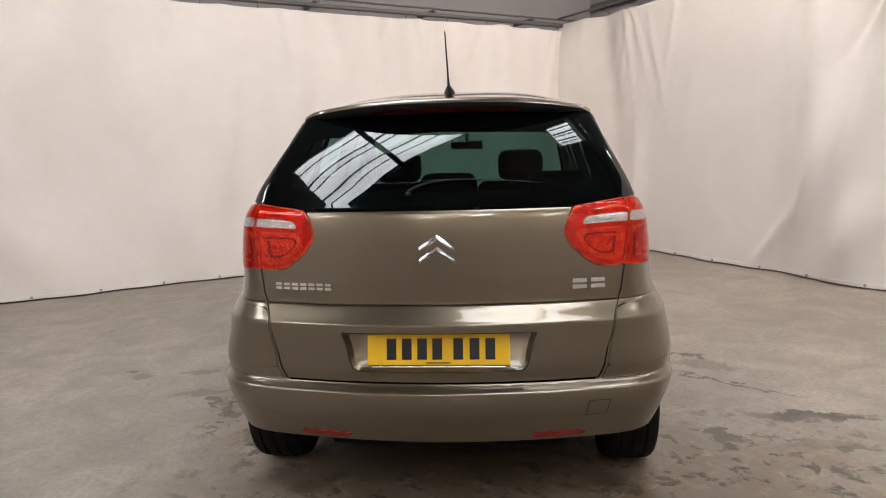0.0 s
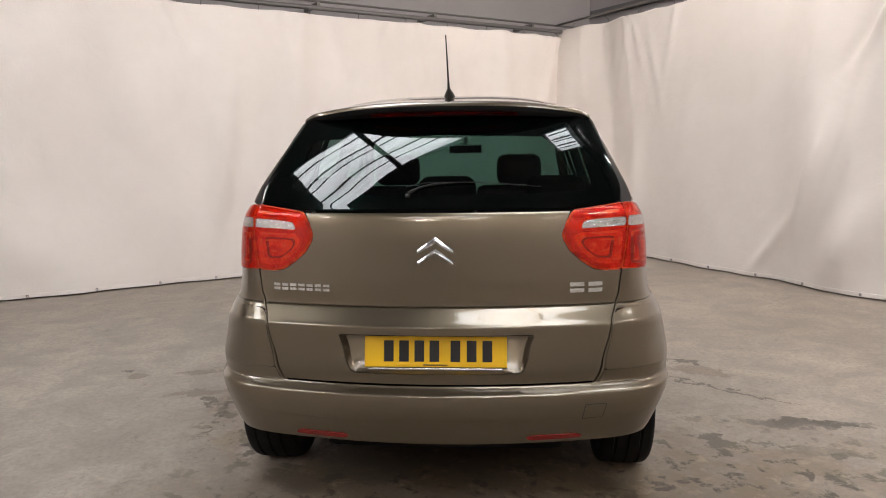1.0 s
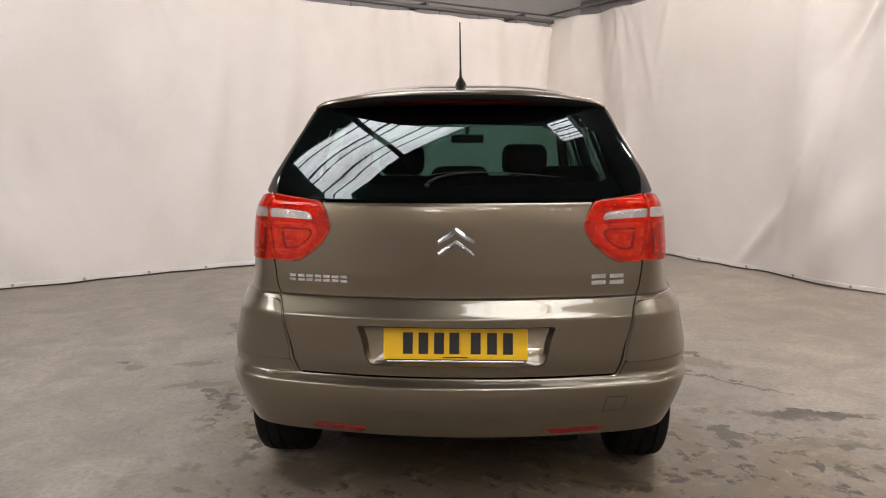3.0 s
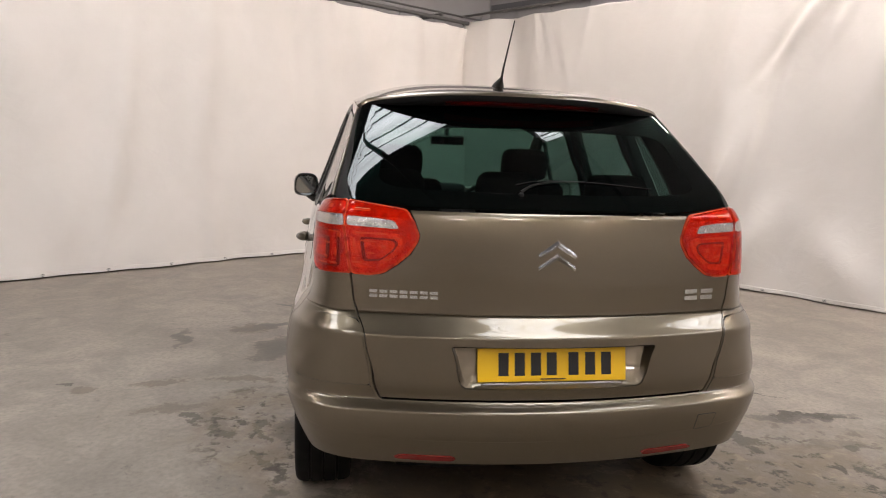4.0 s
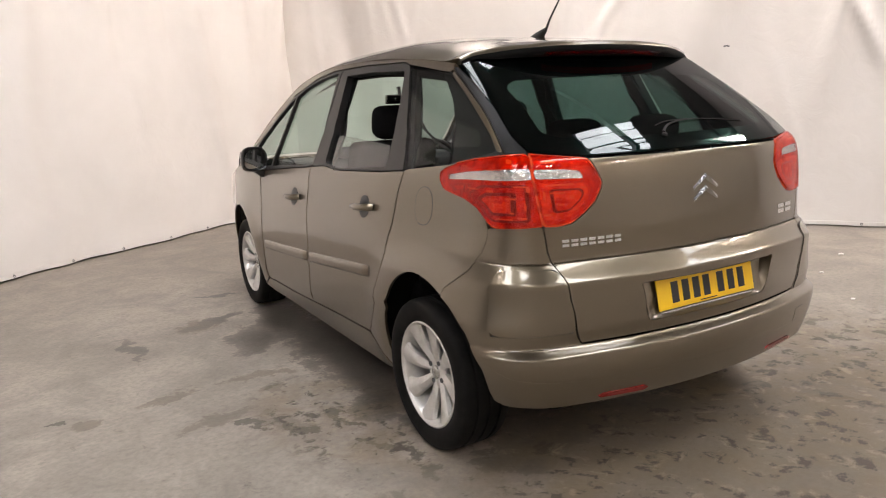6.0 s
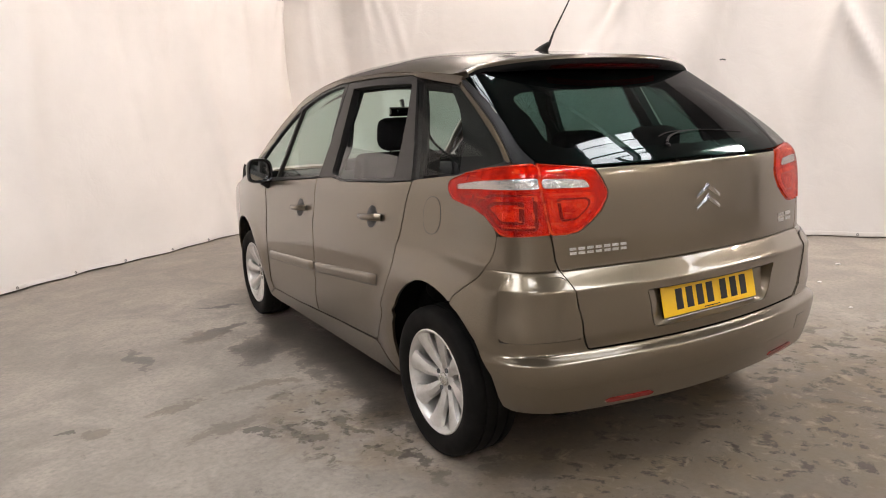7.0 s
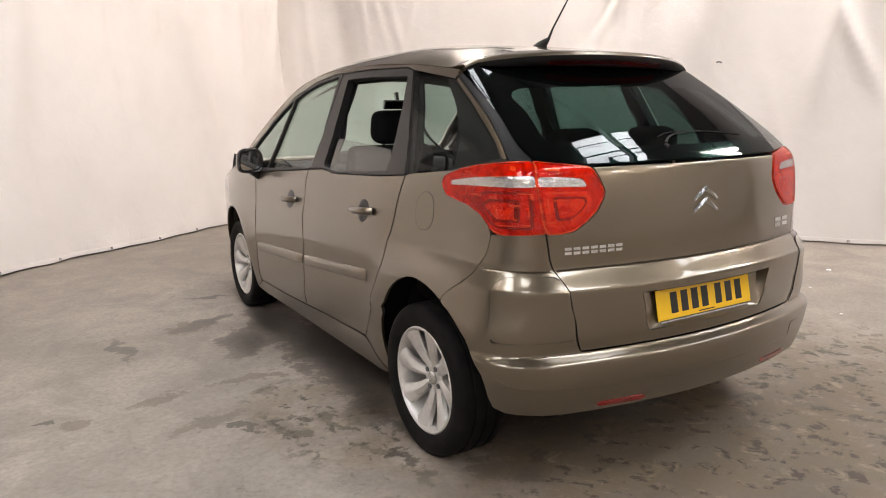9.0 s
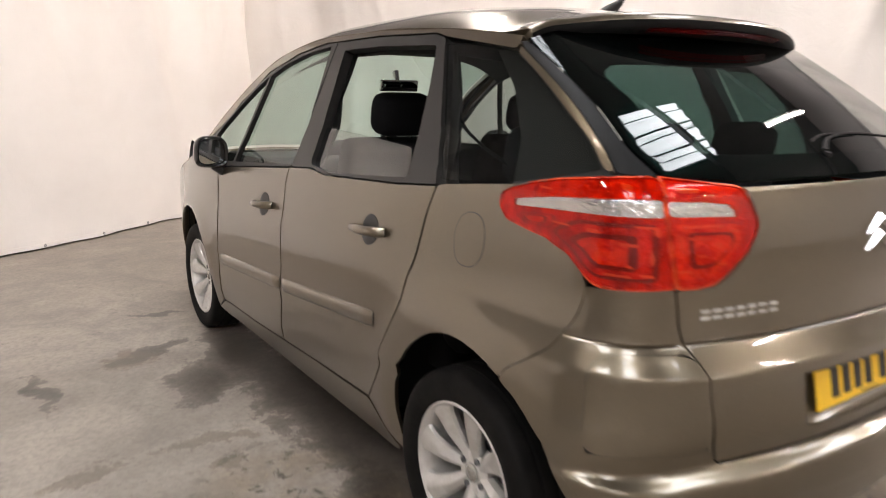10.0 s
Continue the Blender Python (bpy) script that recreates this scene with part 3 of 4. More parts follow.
# ---- curtains ----
def curtain(name, place, a0, a1, top, label, seed, folds):
    """A hanging canvas sheet: place(s, z, d) gives the point s along it, z up, d out from the wall."""
    ob = thing(name, label, "curtain")
    s = np.linspace(a0, a1, int((a1 - a0) / .035))
    z = np.concatenate([np.linspace(.015, .35, 14), np.linspace(.39, top - .3, 34), np.linspace(top - .27, top, 12)])
    rng = np.random.RandomState(seed)
    d = np.zeros((len(z), len(s)))
    zz, ss = z[:, None], s[None]
    for _ in range(26):                         # long soft folds, some of them leaning
        c, w, k, lean = rng.uniform(a0, a1), rng.uniform(.10, .42), rng.uniform(-.09, .13), rng.uniform(-.30, .30)
        zc, zw = rng.uniform(.4, top), rng.uniform(.6, 1.6)
        d += k * np.exp(-((ss - c - lean * (zz - zc)) / w)**2) * np.exp(-((zz - zc) / zw)**2)
    for c, w, k, lean, zc, zw in folds:         # folds seen in the cloth
        d += k * np.exp(-((ss - c - lean * (zz - zc)) / w)**2) * np.exp(-((zz - zc) / zw)**2)
    for _ in range(int((a1 - a0) * 2.2)):       # narrow wrinkles
        c, w, k, lean = rng.uniform(a0, a1), rng.uniform(.04, .12), rng.uniform(-.020, .026), rng.uniform(-.45, .45)
        zc, zw = rng.uniform(.3, top), rng.uniform(.3, .9)
        d += k * np.exp(-((ss - c - lean * (zz - zc)) / w)**2) * np.exp(-((zz - zc) / zw)**2)
    for _ in range(int((a1 - a0) * 1.6)):       # short creases falling from the hooks
        c, lean = rng.uniform(a0, a1), rng.uniform(-.5, .5)
        d += rng.uniform(.016, .045) * np.exp(-((ss - c - lean * (top - zz)) / .05)**2) * np.exp(-(top - zz) / .55)
    d += .030 * np.sin(ss * 2 * math.pi / 1.9 + seed) * np.exp(-zz / .7) + .018 * np.sin(ss * 2 * math.pi / .64) * np.exp(-zz / .30)
    hang = .014 * np.abs(np.sin(ss * math.pi / .62)) * np.exp(-(top - zz) / .10)
    co = np.array([[tuple(place(s[j], z[i] - hang[i, j] * (z[i] > top - .5), d[i, j])) for j in range(len(s))] for i in range(len(z))])
    grid_mesh("sheet", co, CANVAS, ob, thick=.003)
    hem = np.array([[tuple(place(s[j], h, np.interp(h, z, d[:, j]) + .004)) for j in range(len(s))] for h in (.016, .022, .052, .058)])
    grid_mesh("hem", hem, CANVAS, ob, thick=.003)
    for c in np.arange(a0 + .3, a1, .62):
        j = int(np.argmin(np.abs(s - c)))
        p, q = place(s[j], .036, d[1, j] + .008), place(s[j], .036, d[1, j] + .014)
        bm = bmesh.new()
        out = (Vector(q) - Vector(p)).normalized()
        m = Matrix.Translation(p) @ out.to_track_quat("X", "Z").to_matrix().to_4x4()
        lathe(bm, [(.006, 0), (.007, .004), (.012, .004), (.014, 0)], 12, m=m)
        part("eyelet", bm, RAILSTEEL, ob)
    for c in np.arange(a0 + .31, a1, .62):
        j = int(np.argmin(np.abs(s - c)))
        p = place(s[j], top - .02, d[-1, j] + .01)
        part("hook", tube(bmesh.new(), [p, Vector(p) + Vector((0, 0, .035)), place(s[j], top + .05, .03), place(s[j], top + .06, .0)], .005, 6), RAILSTEEL, ob)
    return ob


TOP = 3.05


def north_place(s, z, d):
    return room(s, .02 + d - .10 * math.exp(-s / .5), z)


def east_place(s, z, d):
    r = .42 * math.exp(-s / .45)
    return room(-.14 + .073 * s + .08 * z / TOP + d + .4 * r, s - .12, z)


curtain("curtain", north_place, -.10, 11.5, TOP, "long white canvas curtain with soft folds hanging from a rail", 5,
        ((.35, .16, .04, -.16, 2.3, 1.1), (.75, .16, .04, -.10, 2.6, .9), (2.6, .16, .06, .12, 2.7, .8), (3.0, .10, -.04, .10, 2.4, .9), (7.0, .30, .08, .35, .5, .5), (5.6, .2, .05, -.25, .4, .5)))
curtain("curtain", east_place, 0.05, 13.0, TOP + .10, "white canvas curtain with creases and small tears", 11,
        ((.45, .16, .04, .14, 2.4, 1.0), (4.1, .16, .11, .22, 2.3, 1.0), (4.5, .12, -.06, .2, 2.0, 1.0), (6.9, .16, .12, .16, 2.4, .9), (4.5, .22, .12, .5, .45, .45), (5.4, .25, .10, -.4, .35, .4), (7.6, .2, .08, .2, 1.6, 1.2), (4.86, .07, .075, .70, 2.65, .40), (4.68, .06, -.045, .70, 2.60, .40), (5.25, .05, .03, .45, 2.80, .30), (4.15, .10, .10, .36, 1.1, .6), (3.70, .09, .09, .80, .45, .28), (7.05, .07, .07, -.50, 2.0, .5)))

for z in (.62, 1.235, 1.85, 2.465):
    ob = part("curtain_tie", tube(bmesh.new(), [east_place(5.83 - .028, z, .10), east_place(5.83, z + .004, .106), east_place(5.83 + .028, z - .004, .10)], .008, 6), RAILSTEEL)
    tagged(ob, "short dark tie laced through the white curtain", "tie", "ties down the curtain seam")

rail = thing("curtain_rail", "dark steel curtain rail fixed to the grey wall", "rail")
part("bar", tube(bmesh.new(), [room(11.5, .0, TOP + .07), room(-.3, .0, TOP + .07)], .028, 10), RAILSTEEL, rail)
part("bar", tube(bmesh.new(), [room(11.5, -.05, TOP + .16), room(-.3, -.05, TOP + .16)], .014, 8), RAILSTEEL, rail)
for a in np.arange(.6, 11.4, 1.6):
    part("bracket", boxes(((.04, .45, .05), Matrix.Translation(room(a, -.24, TOP + .12)) @ Matrix.Rotation(math.atan2(ALONG.y, ALONG.x), 4, "Z"))), RAILSTEEL, rail, smooth=False)
rail = thing("curtain_rail", "dark steel curtain rail fixed to the grey wall", "rail")
part("bar", tube(bmesh.new(), [east_place(.0, TOP + .17, 0), east_place(13.0, TOP + .17, 0)], .016, 10), RAILSTEEL, rail)


# ---- the car ----
car = thing("car", "bronze-grey five-door people carrier with its rear side window half open", "car")
car.location.x = .014
WR, WF, HUBZ = .660, 3.375, .318


def roof_edge(y):
    return curve(y, .45, 1.53, .675, 1.556, 1.07, 1.600, 1.5, 1.622, 1.95, 1.622, 2.39, 1.562, 2.71, 1.438, 3.0, 1.27, 3.3, 1.075, 3.55, 1.00, 3.9, .92, 4.2, .80, 4.36, .66)


def roof_mid(y):
    return curve(y, .45, 1.622, .70, 1.648, .97, 1.686, 1.5, 1.722, 2.0, 1.712, 2.4, 1.640, 2.8, 1.510, 3.2, 1.31, 3.6, 1.085, 3.72, 1.035, 4.0, .97, 4.25, .86, 4.40, .68)


def top_skin(s, y):
    """The upper skin: s from -1 (left edge) to 1 across, y along."""
    s, y = np.broadcast_arrays(np.asarray(s, float), np.asarray(y, float))
    ze, zc = roof_edge(y), roof_mid(y)
    w = half_width(y, ze)
    a = np.abs(s)
    return np.stack([w * s, y, ze + (zc - ze) * (1 - np.clip(a, 0, 1.2)**3.4)], -1)


def mirror_q(poly):
    """Closes an outline given for the left half with its mirrored right half."""
    return poly + [(-q, z) for q, z in poly[::-1] if abs(q) > 1e-6]


# -- upper skin
panel("roof", [(-1, .78), (-1, 2.38), (-.6, 2.46), (0, 2.49), (.6, 2.46), (1, 2.38), (1, .78)], PAINT, car, top_skin, res=.05, gap=.0, corner_r=.02)
panel("windscreen", [(-.94, 2.42), (-.94, 3.52), (-.5, 3.62), (0, 3.66), (.5, 3.62), (.94, 3.52), (.94, 2.42), (.6, 2.475), (0, 2.51), (-.6, 2.475)], SCREEN, car, top_skin, res=.06, thick=.004, label="green-tinted curved windscreen")
panel("bonnet", [(-1, 3.57), (-1, 4.34), (1, 4.34), (1, 3.57), (.5, 3.67), (0, 3.71), (-.5, 3.67)], PAINT, car, top_skin, res=.06)
for sign in (1, -1):
    panel("windscreen_pillar", [(-1, 2.36), (-1, 3.56), (-.945, 3.53), (-.945, 2.42)], PAINT, car, top_skin, sign, res=.05, gap=.001, thick=.03)

# -- tail
ARCH = []
for a in np.linspace(radians(168), radians(-22), 27):
    c, k = math.cos(a), math.sin(a)
    ARCH.append(S(.655 + (.468 if c < 0 else .362) * c, .355 + (.398 if c < 0 else .392 + .006 * max(0, 1 - c * 2)) * k))
SEAM = [(.862, .972), (.868, .90), (.885, .83), (.915, .785), (.938, .745)]
EDGE = [(.668, .982), (.656, .86), (.642, .735), (.596, .65), (.56, .566)]


WELL = [(.362, .757), (.352, .735), (.325, .660), (.305, .622), (.290, .612)]
WELL = WELL + [(-q, z) for q, z in WELL[::-1]]
tailgate = panel("tailgate", mirror_q([(0, 1.203), (.495, 1.203), (.466, 1.162), (.449, 1.118), (.454, 1.096), (.477, 1.055), (.517, 1.018), (.563, .987), (.60, .981)] + spline(EDGE, 4) + [(0, .566)]),
                 PAINT, car, res=.014, gap=.0045, corner_r=.012, holes=[WELL], rows=(.778, .782, .786, .7885, .791, .7935, .797, .805, .815, .825, .835, .845, .8475, .8500, .8508, .8515, .8530, .8538, .8545, .858, .862))
loop = dense(rounded(WELL, .014), .02)
lip, n = skin(loop[:, 0], loop[:, 1]), normals_of(skin, loop[:, 0], loop[:, 1])
mid = loop.mean(0)
foot = np.stack([lip[:, 0] * .955, .008 + (lip[:, 2] - .688) * .22, mid[1] + (lip[:, 2] - mid[1]) * .80], 1)
bm = bmesh.new()
rings = [[bm.verts.new(p) for p in ring] for ring in (lip, lip * .92 + foot * .08 + np.array([0, .003, 0]), lip * .3 + foot * .7, foot)]
for a, b in zip(rings, rings[1:]):
    for k in range(len(a)):
        j = (k + 1) % len(a)
        bm.faces.new((a[k], a[j], b[j], b[k]))
bm.faces.new(rings[-1])
part("plate_recess", bm, PAINT, tailgate)
glass = panel("tailgate_window", mirror_q([(0, 1.210), (.50, 1.2085), (.60, 1.217), (.692, 1.226), (.735, 1.372), (.800, 1.466), (.866, 1.546), (.5, 1.585), (0, 1.60)]), DARKGLASS, car, res=.03, thick=.005, offset=.002, label="dark tinted rear window")
edge_out = mirror_q([(0, 1.212), (.50, 1.211), (.60, 1.219), (.688, 1.228), (.730, 1.372), (.795, 1.466), (.859, 1.542), (.5, 1.58), (0, 1.595)])
edge_in = mirror_q([(0, 1.262), (.40, 1.266), (.52, 1.272), (.575, 1.29), (.585, 1.39), (.615, 1.455), (.56, 1.482), (0, 1.496)])
panel("window_border", edge_out, GLOSSBLACK, glass, res=.03, gap=0, offset=-.004, thick=.002, holes=[edge_in], corner_r=.03)
INSERT = [(.658, .836), (.76, .838), (.80, .832), (.822, .812), (.832, .78), (.815, .67), (.775, .562), (.572, .562), (.607, .65), (.652, .735)]
ARCH_BACK, ARCH_FRONT = [p for p in ARCH[:8] if p[1] > .62], ARCH[7:]
CUT = spline([(.858, .60), (.835, .53), (.80, .480), (.74, .456), (.55, .438), (.25, .434), (0, .434)], 3)
bumper = panel("rear_bumper", mirror_q([(0, .564), (.56, .564)] + EDGE[::-1][1:] + spline(SEAM, 4) + ARCH_BACK[::-1] + CUT),
               PAINT, car, res=.018, gap=.0010, rows=(.845, .8475, .8500, .8508, .8515, .8530, .8538, .8545, .858, .862, .524, .530, .533, .5355, .538, .5405, .544, .552, .5595), holes=[INSERT, [(-q, z) for q, z in INSERT]])
panel("bumper_skirt", mirror_q(CUT[::-1] + [p for p in ARCH if .45 < p[1] < .58 and p[0] < 1.0][::-1] + [(.842, .440), (.844, .395), (.841, .352), (.815, .340), (.75, .345), (.69, .348)] + [(.56, .347), (0, .345)]), PAINT, bumper, res=.02, gap=-.0010, offset=.0006, corner_r=.005)
for sign in (1, -1):
    upper = [(.656, .836), (.76, .838), (.80, .832), (.822, .812), (.832, .78), (.815, .67), (.797, .612), (.590, .612), (.605, .65), (.650, .735)]
    lower = [(.797, .612), (.775, .562), (.570, .562), (.590, .612)]
    insert = panel("corner_panel", upper, PAINT, bumper, None, sign, res=.014, gap=.0007, corner_r=.03, offset=.003, thick=.03, rim_mat=SHADE)
    panel("corner_foot", lower, PAINT, insert, None, sign, res=.016, gap=.0005, corner_r=.006, offset=.0028, thick=.03, rim_mat=SHADE)
    panel("reflector", [(.36, .360), (.545, .364), (.556, .371), (.53, .380), (.36, .379), (.338, .370)], REFLEX, bumper, None, sign, res=.02, gap=0, offset=.006, thick=.02, label="red reflector strip")
TOW = [(-.528, .494), (-.602, .493), (-.604, .443), (-.532, .440)]
panel("tow_gap", TOW, BLACK, bumper, res=.02, gap=-.0022, offset=.0006, thick=.002, corner_r=.004)
panel("tow_cover", TOW, PAINT, bumper, res=.02, gap=.0004, offset=.0012, thick=.01, corner_r=.004)

# -- spoiler
def spoiler_mesh():
    hs = np.linspace(-1, 1, 61)
    rows = []
    for s in hs:
        a = abs(s)
        h = .640 * s
        yt = .50 + .18 * a**2.2
        w0 = float(half_width(.80, roof_edge(.80)))
        def top(y):
            return top_skin(np.clip(h / half_width(y, roof_edge(y)), -1, 1), y)[2]
        zt = 1.622 - .040 * a**3 - .012 * max(0, (a - .92) / .08)**2
        z8 = float(top_skin(s, .785)[2])
        h8 = w0 * s
        gl = 1.545 - .012 * a
        rows.append([(h8, .785, z8 + .001), ((h8 + h) / 2, .785 + (yt - .785) * .45, float(top(.785 + (yt - .785) * .45)) + .002), (h, yt + .03, zt + .010), (h, yt + .008, zt + .004), (h, yt, zt - .008),
                     (h * .995, yt + .004, zt - .024), (h * .99, yt + .018, zt - .036), (h * .985, yt + .10, zt - .052), (h * .97, .66 + .10 * a, gl + .005)])
    return np.array(rows)


sp = spoiler_mesh()
spoiler = grid_mesh("spoiler", sp[:, :5], PAINT, car)
grid_mesh("underside", sp[:, 4:], SOOT, spoiler)
for row in (sp[0], sp[-1]):
    bm = bmesh.new()
    bm.faces.new([bm.verts.new(p) for p in row])
    part("spoiler_end", bm, PAINT, spoiler, smooth=False)
bm = bmesh.new()
strip = [[bm.verts.new(Vector(sp[i, 5]).lerp(Vector(sp[i, 6]), .5) + Vector((0, -.002, -.002))), bm.verts.new(Vector(sp[i, 6]).lerp(Vector(sp[i, 7]), .22) + Vector((0, -.002, -.003)))] for i in range(15, 46)]
for a, b in zip(strip, strip[1:]):
    bm.faces.new((a[0], b[0], b[1], a[1]))
part("brake_light", bm, REFLEX, spoiler, "dark red high-level brake light strip")

# -- aerial
bm = bmesh.new()
tube(bm, [(0, 1.03, 1.672), (0, 1.00, 1.692), (0, .975, 1.708), (0, .955, 1.718)], [.034, .026, .016, .010], 14)
aerial = part("aerial", bm, BLACK, car, "short black roof aerial")
part("mast", tube(bmesh.new(), [(0, .958, 1.708), (0, .92, 1.765), (0, .76, 1.945)], [.007, .0045, .0025], 8), BLACK, aerial)

# -- tail lamps
LAMP_OUT = [(.668, .984), (.690, 1.10), (.712, 1.222), (.80, 1.219), (.873, 1.213), (.97, 1.200), (1.053, 1.185), (1.12, 1.165), (1.155, 1.148), (1.152, 1.118), (1.12, 1.088), (1.04, 1.074), (.967, 1.064), (.935, 1.052), (.908, 1.040), (.87, 1.000), (.845, .980), (.80, .977)]
LAMP_IN = [(.660, .984), (.682, 1.10), (.704, 1.223), (.60, 1.211), (.500, 1.198), (.470, 1.160), (.453, 1.117), (.458, 1.098), (.481, 1.058), (.520, 1.022), (.566, .990), (.61, .983)]
STRIPE_OUT = [(.695, 1.140), (.706, 1.178), (.80, 1.176), (.884, 1.170), (1.02, 1.154), (1.096, 1.142), (1.092, 1.124), (.98, 1.131), (.877, 1.136)]
STRIPE_IN = [(.684, 1.141), (.692, 1.175), (.60, 1.171), (.527, 1.163), (.511, 1.134), (.60, 1.138)]
CELLS_OUT = ([(.706, .998), (.712, 1.126), (.90, 1.120), (.955, 1.085), (.905, 1.052), (.868, 1.012), (.845, .996)], [(.95, 1.088), (.945, 1.121), (1.06, 1.112), (1.09, 1.100), (1.04, 1.086)])
CELLS_IN = ([(.656, 1.000), (.674, 1.126), (.505, 1.120), (.486, 1.098), (.505, 1.060), (.574, 1.004)],)
GLINTS_OUT = ((.715, 1.108, .008, .010), (.74, 1.118, .030, .003), (.78, 1.078, .022, .004), (.735, 1.012, .016, .004), (.80, 1.008, .030, .003), (.845, 1.046, .004, .018), (.86, 1.100, .012, .005), (.93, 1.104, .020, .003), (.775, 1.030, .008, .004), (.725, 1.05, .004, .016), (.80, 1.200, .012, .008), (1.00, 1.178, .020, .003))
GLINTS_IN = ((.60, 1.118, .050, .004), (.52, 1.104, .012, .004), (.645, 1.020, .016, .004), (.600, 1.052, .012, .004), (.56, 1.075, .008, .008), (.654, 1.085, .004, .018), (.61, 1.092, .026, .003), (.55, 1.032, .012, .004), (.64, 1.195, .026, .005))
for sign in (1, -1):
    for name, poly, stripe, cells, glints in (("outer_lamp", LAMP_OUT, STRIPE_OUT, CELLS_OUT, GLINTS_OUT), ("inner_lamp", LAMP_IN, STRIPE_IN, CELLS_IN, GLINTS_IN)):
        lamp = panel(name, poly, REDLENS, car, None, sign, res=.02, gap=.0012, thick=.006, offset=.0042, corner_r=.015, holes=[stripe], rim_mat=HOUSERED, label="glossy red tail lamp lens")
        panel("housing", poly, HOUSERED, lamp, None, sign, res=.02, gap=-.006, thick=.01, offset=-.002)
        panel("clear_stripe", stripe, CLEARLENS, lamp, None, sign, res=.02, gap=.001, offset=.0040, thick=.003, label="clear indicator strip across the lamp")
        panel("stripe_reflector", stripe, HOUSE, lamp, None, sign, res=.02, gap=.001, offset=.0, thick=.01)
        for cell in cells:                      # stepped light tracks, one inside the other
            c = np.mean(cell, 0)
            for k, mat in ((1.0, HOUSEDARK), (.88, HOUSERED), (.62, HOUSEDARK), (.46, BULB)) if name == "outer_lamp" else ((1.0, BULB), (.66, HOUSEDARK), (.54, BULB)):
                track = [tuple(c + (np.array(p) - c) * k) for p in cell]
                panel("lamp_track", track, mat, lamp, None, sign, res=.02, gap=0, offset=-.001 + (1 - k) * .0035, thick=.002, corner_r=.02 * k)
        # small pale slips painted in as glints behind the lens
        for q, z, w, h in glints:
            panel("lamp_glint", [(q - w, z - h), (q + w, z - h * .6), (q + w, z + h), (q - w, z + h * .6)], GLINT, lamp, None, sign, res=.03, gap=0, offset=.0028, thick=.002, corner_r=.004)

# -- flanks
def side_line(*corners, close=True):
    """An outline on the flank, straight in side view between (y, z) corners."""
    out = []
    for (y0, z0), (y1, z1) in zip(corners, corners[1:] + (corners[:1] if close else ())):
        n = max(1, round(math.hypot(y1 - y0, z1 - z0) / .05))
        out += [S(y0 + (y1 - y0) * k / n, z0 + (z1 - z0) * k / n) for k in range(n)]
    return out if close else out + [S(*corners[-1])]


R_DOOR = spline([S(.877, 1.135), S(.918, .945), S(.982, .74), S(1.105, .50), S(1.235, .352)], 4) + spline([S(1.7, .335), S(2.04, .318)], 2) + spline([S(2.03, .385), S(1.960, .63), S(1.952, .80), S(1.945, 1.06), S(1.93, 1.095)], 3) + [S(1.745, 1.108), S(1.6, 1.095), S(1.086, 1.118)]
F_DOOR = spline([S(1.935, 1.093), S(1.950, 1.06), S(1.957, .80), S(1.965, .63), S(2.035, .385), S(2.045, .318)], 3) + [S(2.4, .30), S(2.90, .29)] + spline([S(2.90, .34), S(2.845, .61), S(2.81, .845), S(2.86, 1.01)], 3) + [S(2.744, 1.028), S(2.464, 1.052)]
R_FRAME = side_line((.880, 1.138), (.948, 1.30), (1.06, 1.57), (1.12, 1.585), (1.5, 1.597), (1.835, 1.596), (1.872, 1.40), (1.93, 1.098), (1.745, 1.111), (1.6, 1.098), (1.086, 1.121))
R_HOLE = side_line((1.045, 1.142), (1.072, 1.42), (1.098, 1.548), (1.45, 1.562), (1.750, 1.560), (1.757, 1.14), (1.742, 1.122), (1.57, 1.108))
F_FRAME = side_line((1.935, 1.097), (1.877, 1.40), (1.840, 1.596), (1.95, 1.594), (2.2, 1.562), (2.5, 1.487), (2.78, 1.345), (2.97, 1.222), (3.16, 1.12), (3.10, 1.03), (2.86, 1.014), (2.744, 1.031), (2.464, 1.055))
F_HOLE = side_line((1.905, 1.110), (1.893, 1.40), (1.886, 1.580), (2.1, 1.562), (2.325, 1.518), (2.465, 1.472), (2.55, 1.26), (2.612, 1.064))
F_TRI = side_line((2.638, 1.064), (2.575, 1.26), (2.492, 1.468), (2.62, 1.412), (2.78, 1.325), (2.96, 1.212), (3.09, 1.105), (2.98, 1.045))
Q_WIN = side_line((.862, 1.150), (.930, 1.30), (1.045, 1.552), (.90, 1.545), close=False) + [(.965, 1.512), (.912, 1.364), (.855, 1.233), S(.38, 1.212), S(.549, 1.182)]
QUARTER = [S(.872, 1.137), S(.84, 1.145), S(.549, 1.176), S(.43, 1.197), (1.122, 1.168), (1.158, 1.150), (1.155, 1.116), (1.121, 1.085), (1.04, 1.0715), (.967, 1.0615), (.935, 1.0495), (.908, 1.0375), (.873, 1.000)] + spline(SEAM, 4) + ARCH_FRONT + [S(1.04, .24), S(1.13, .285), S(1.232, .349)] + spline([S(1.10, .50), S(.977, .74), S(.913, .945)], 3)
WING_ARCH = [(3.405 + .40 * math.cos(a), .345 + .395 * math.sin(a)) for a in np.linspace(radians(198), radians(-18), 19)]
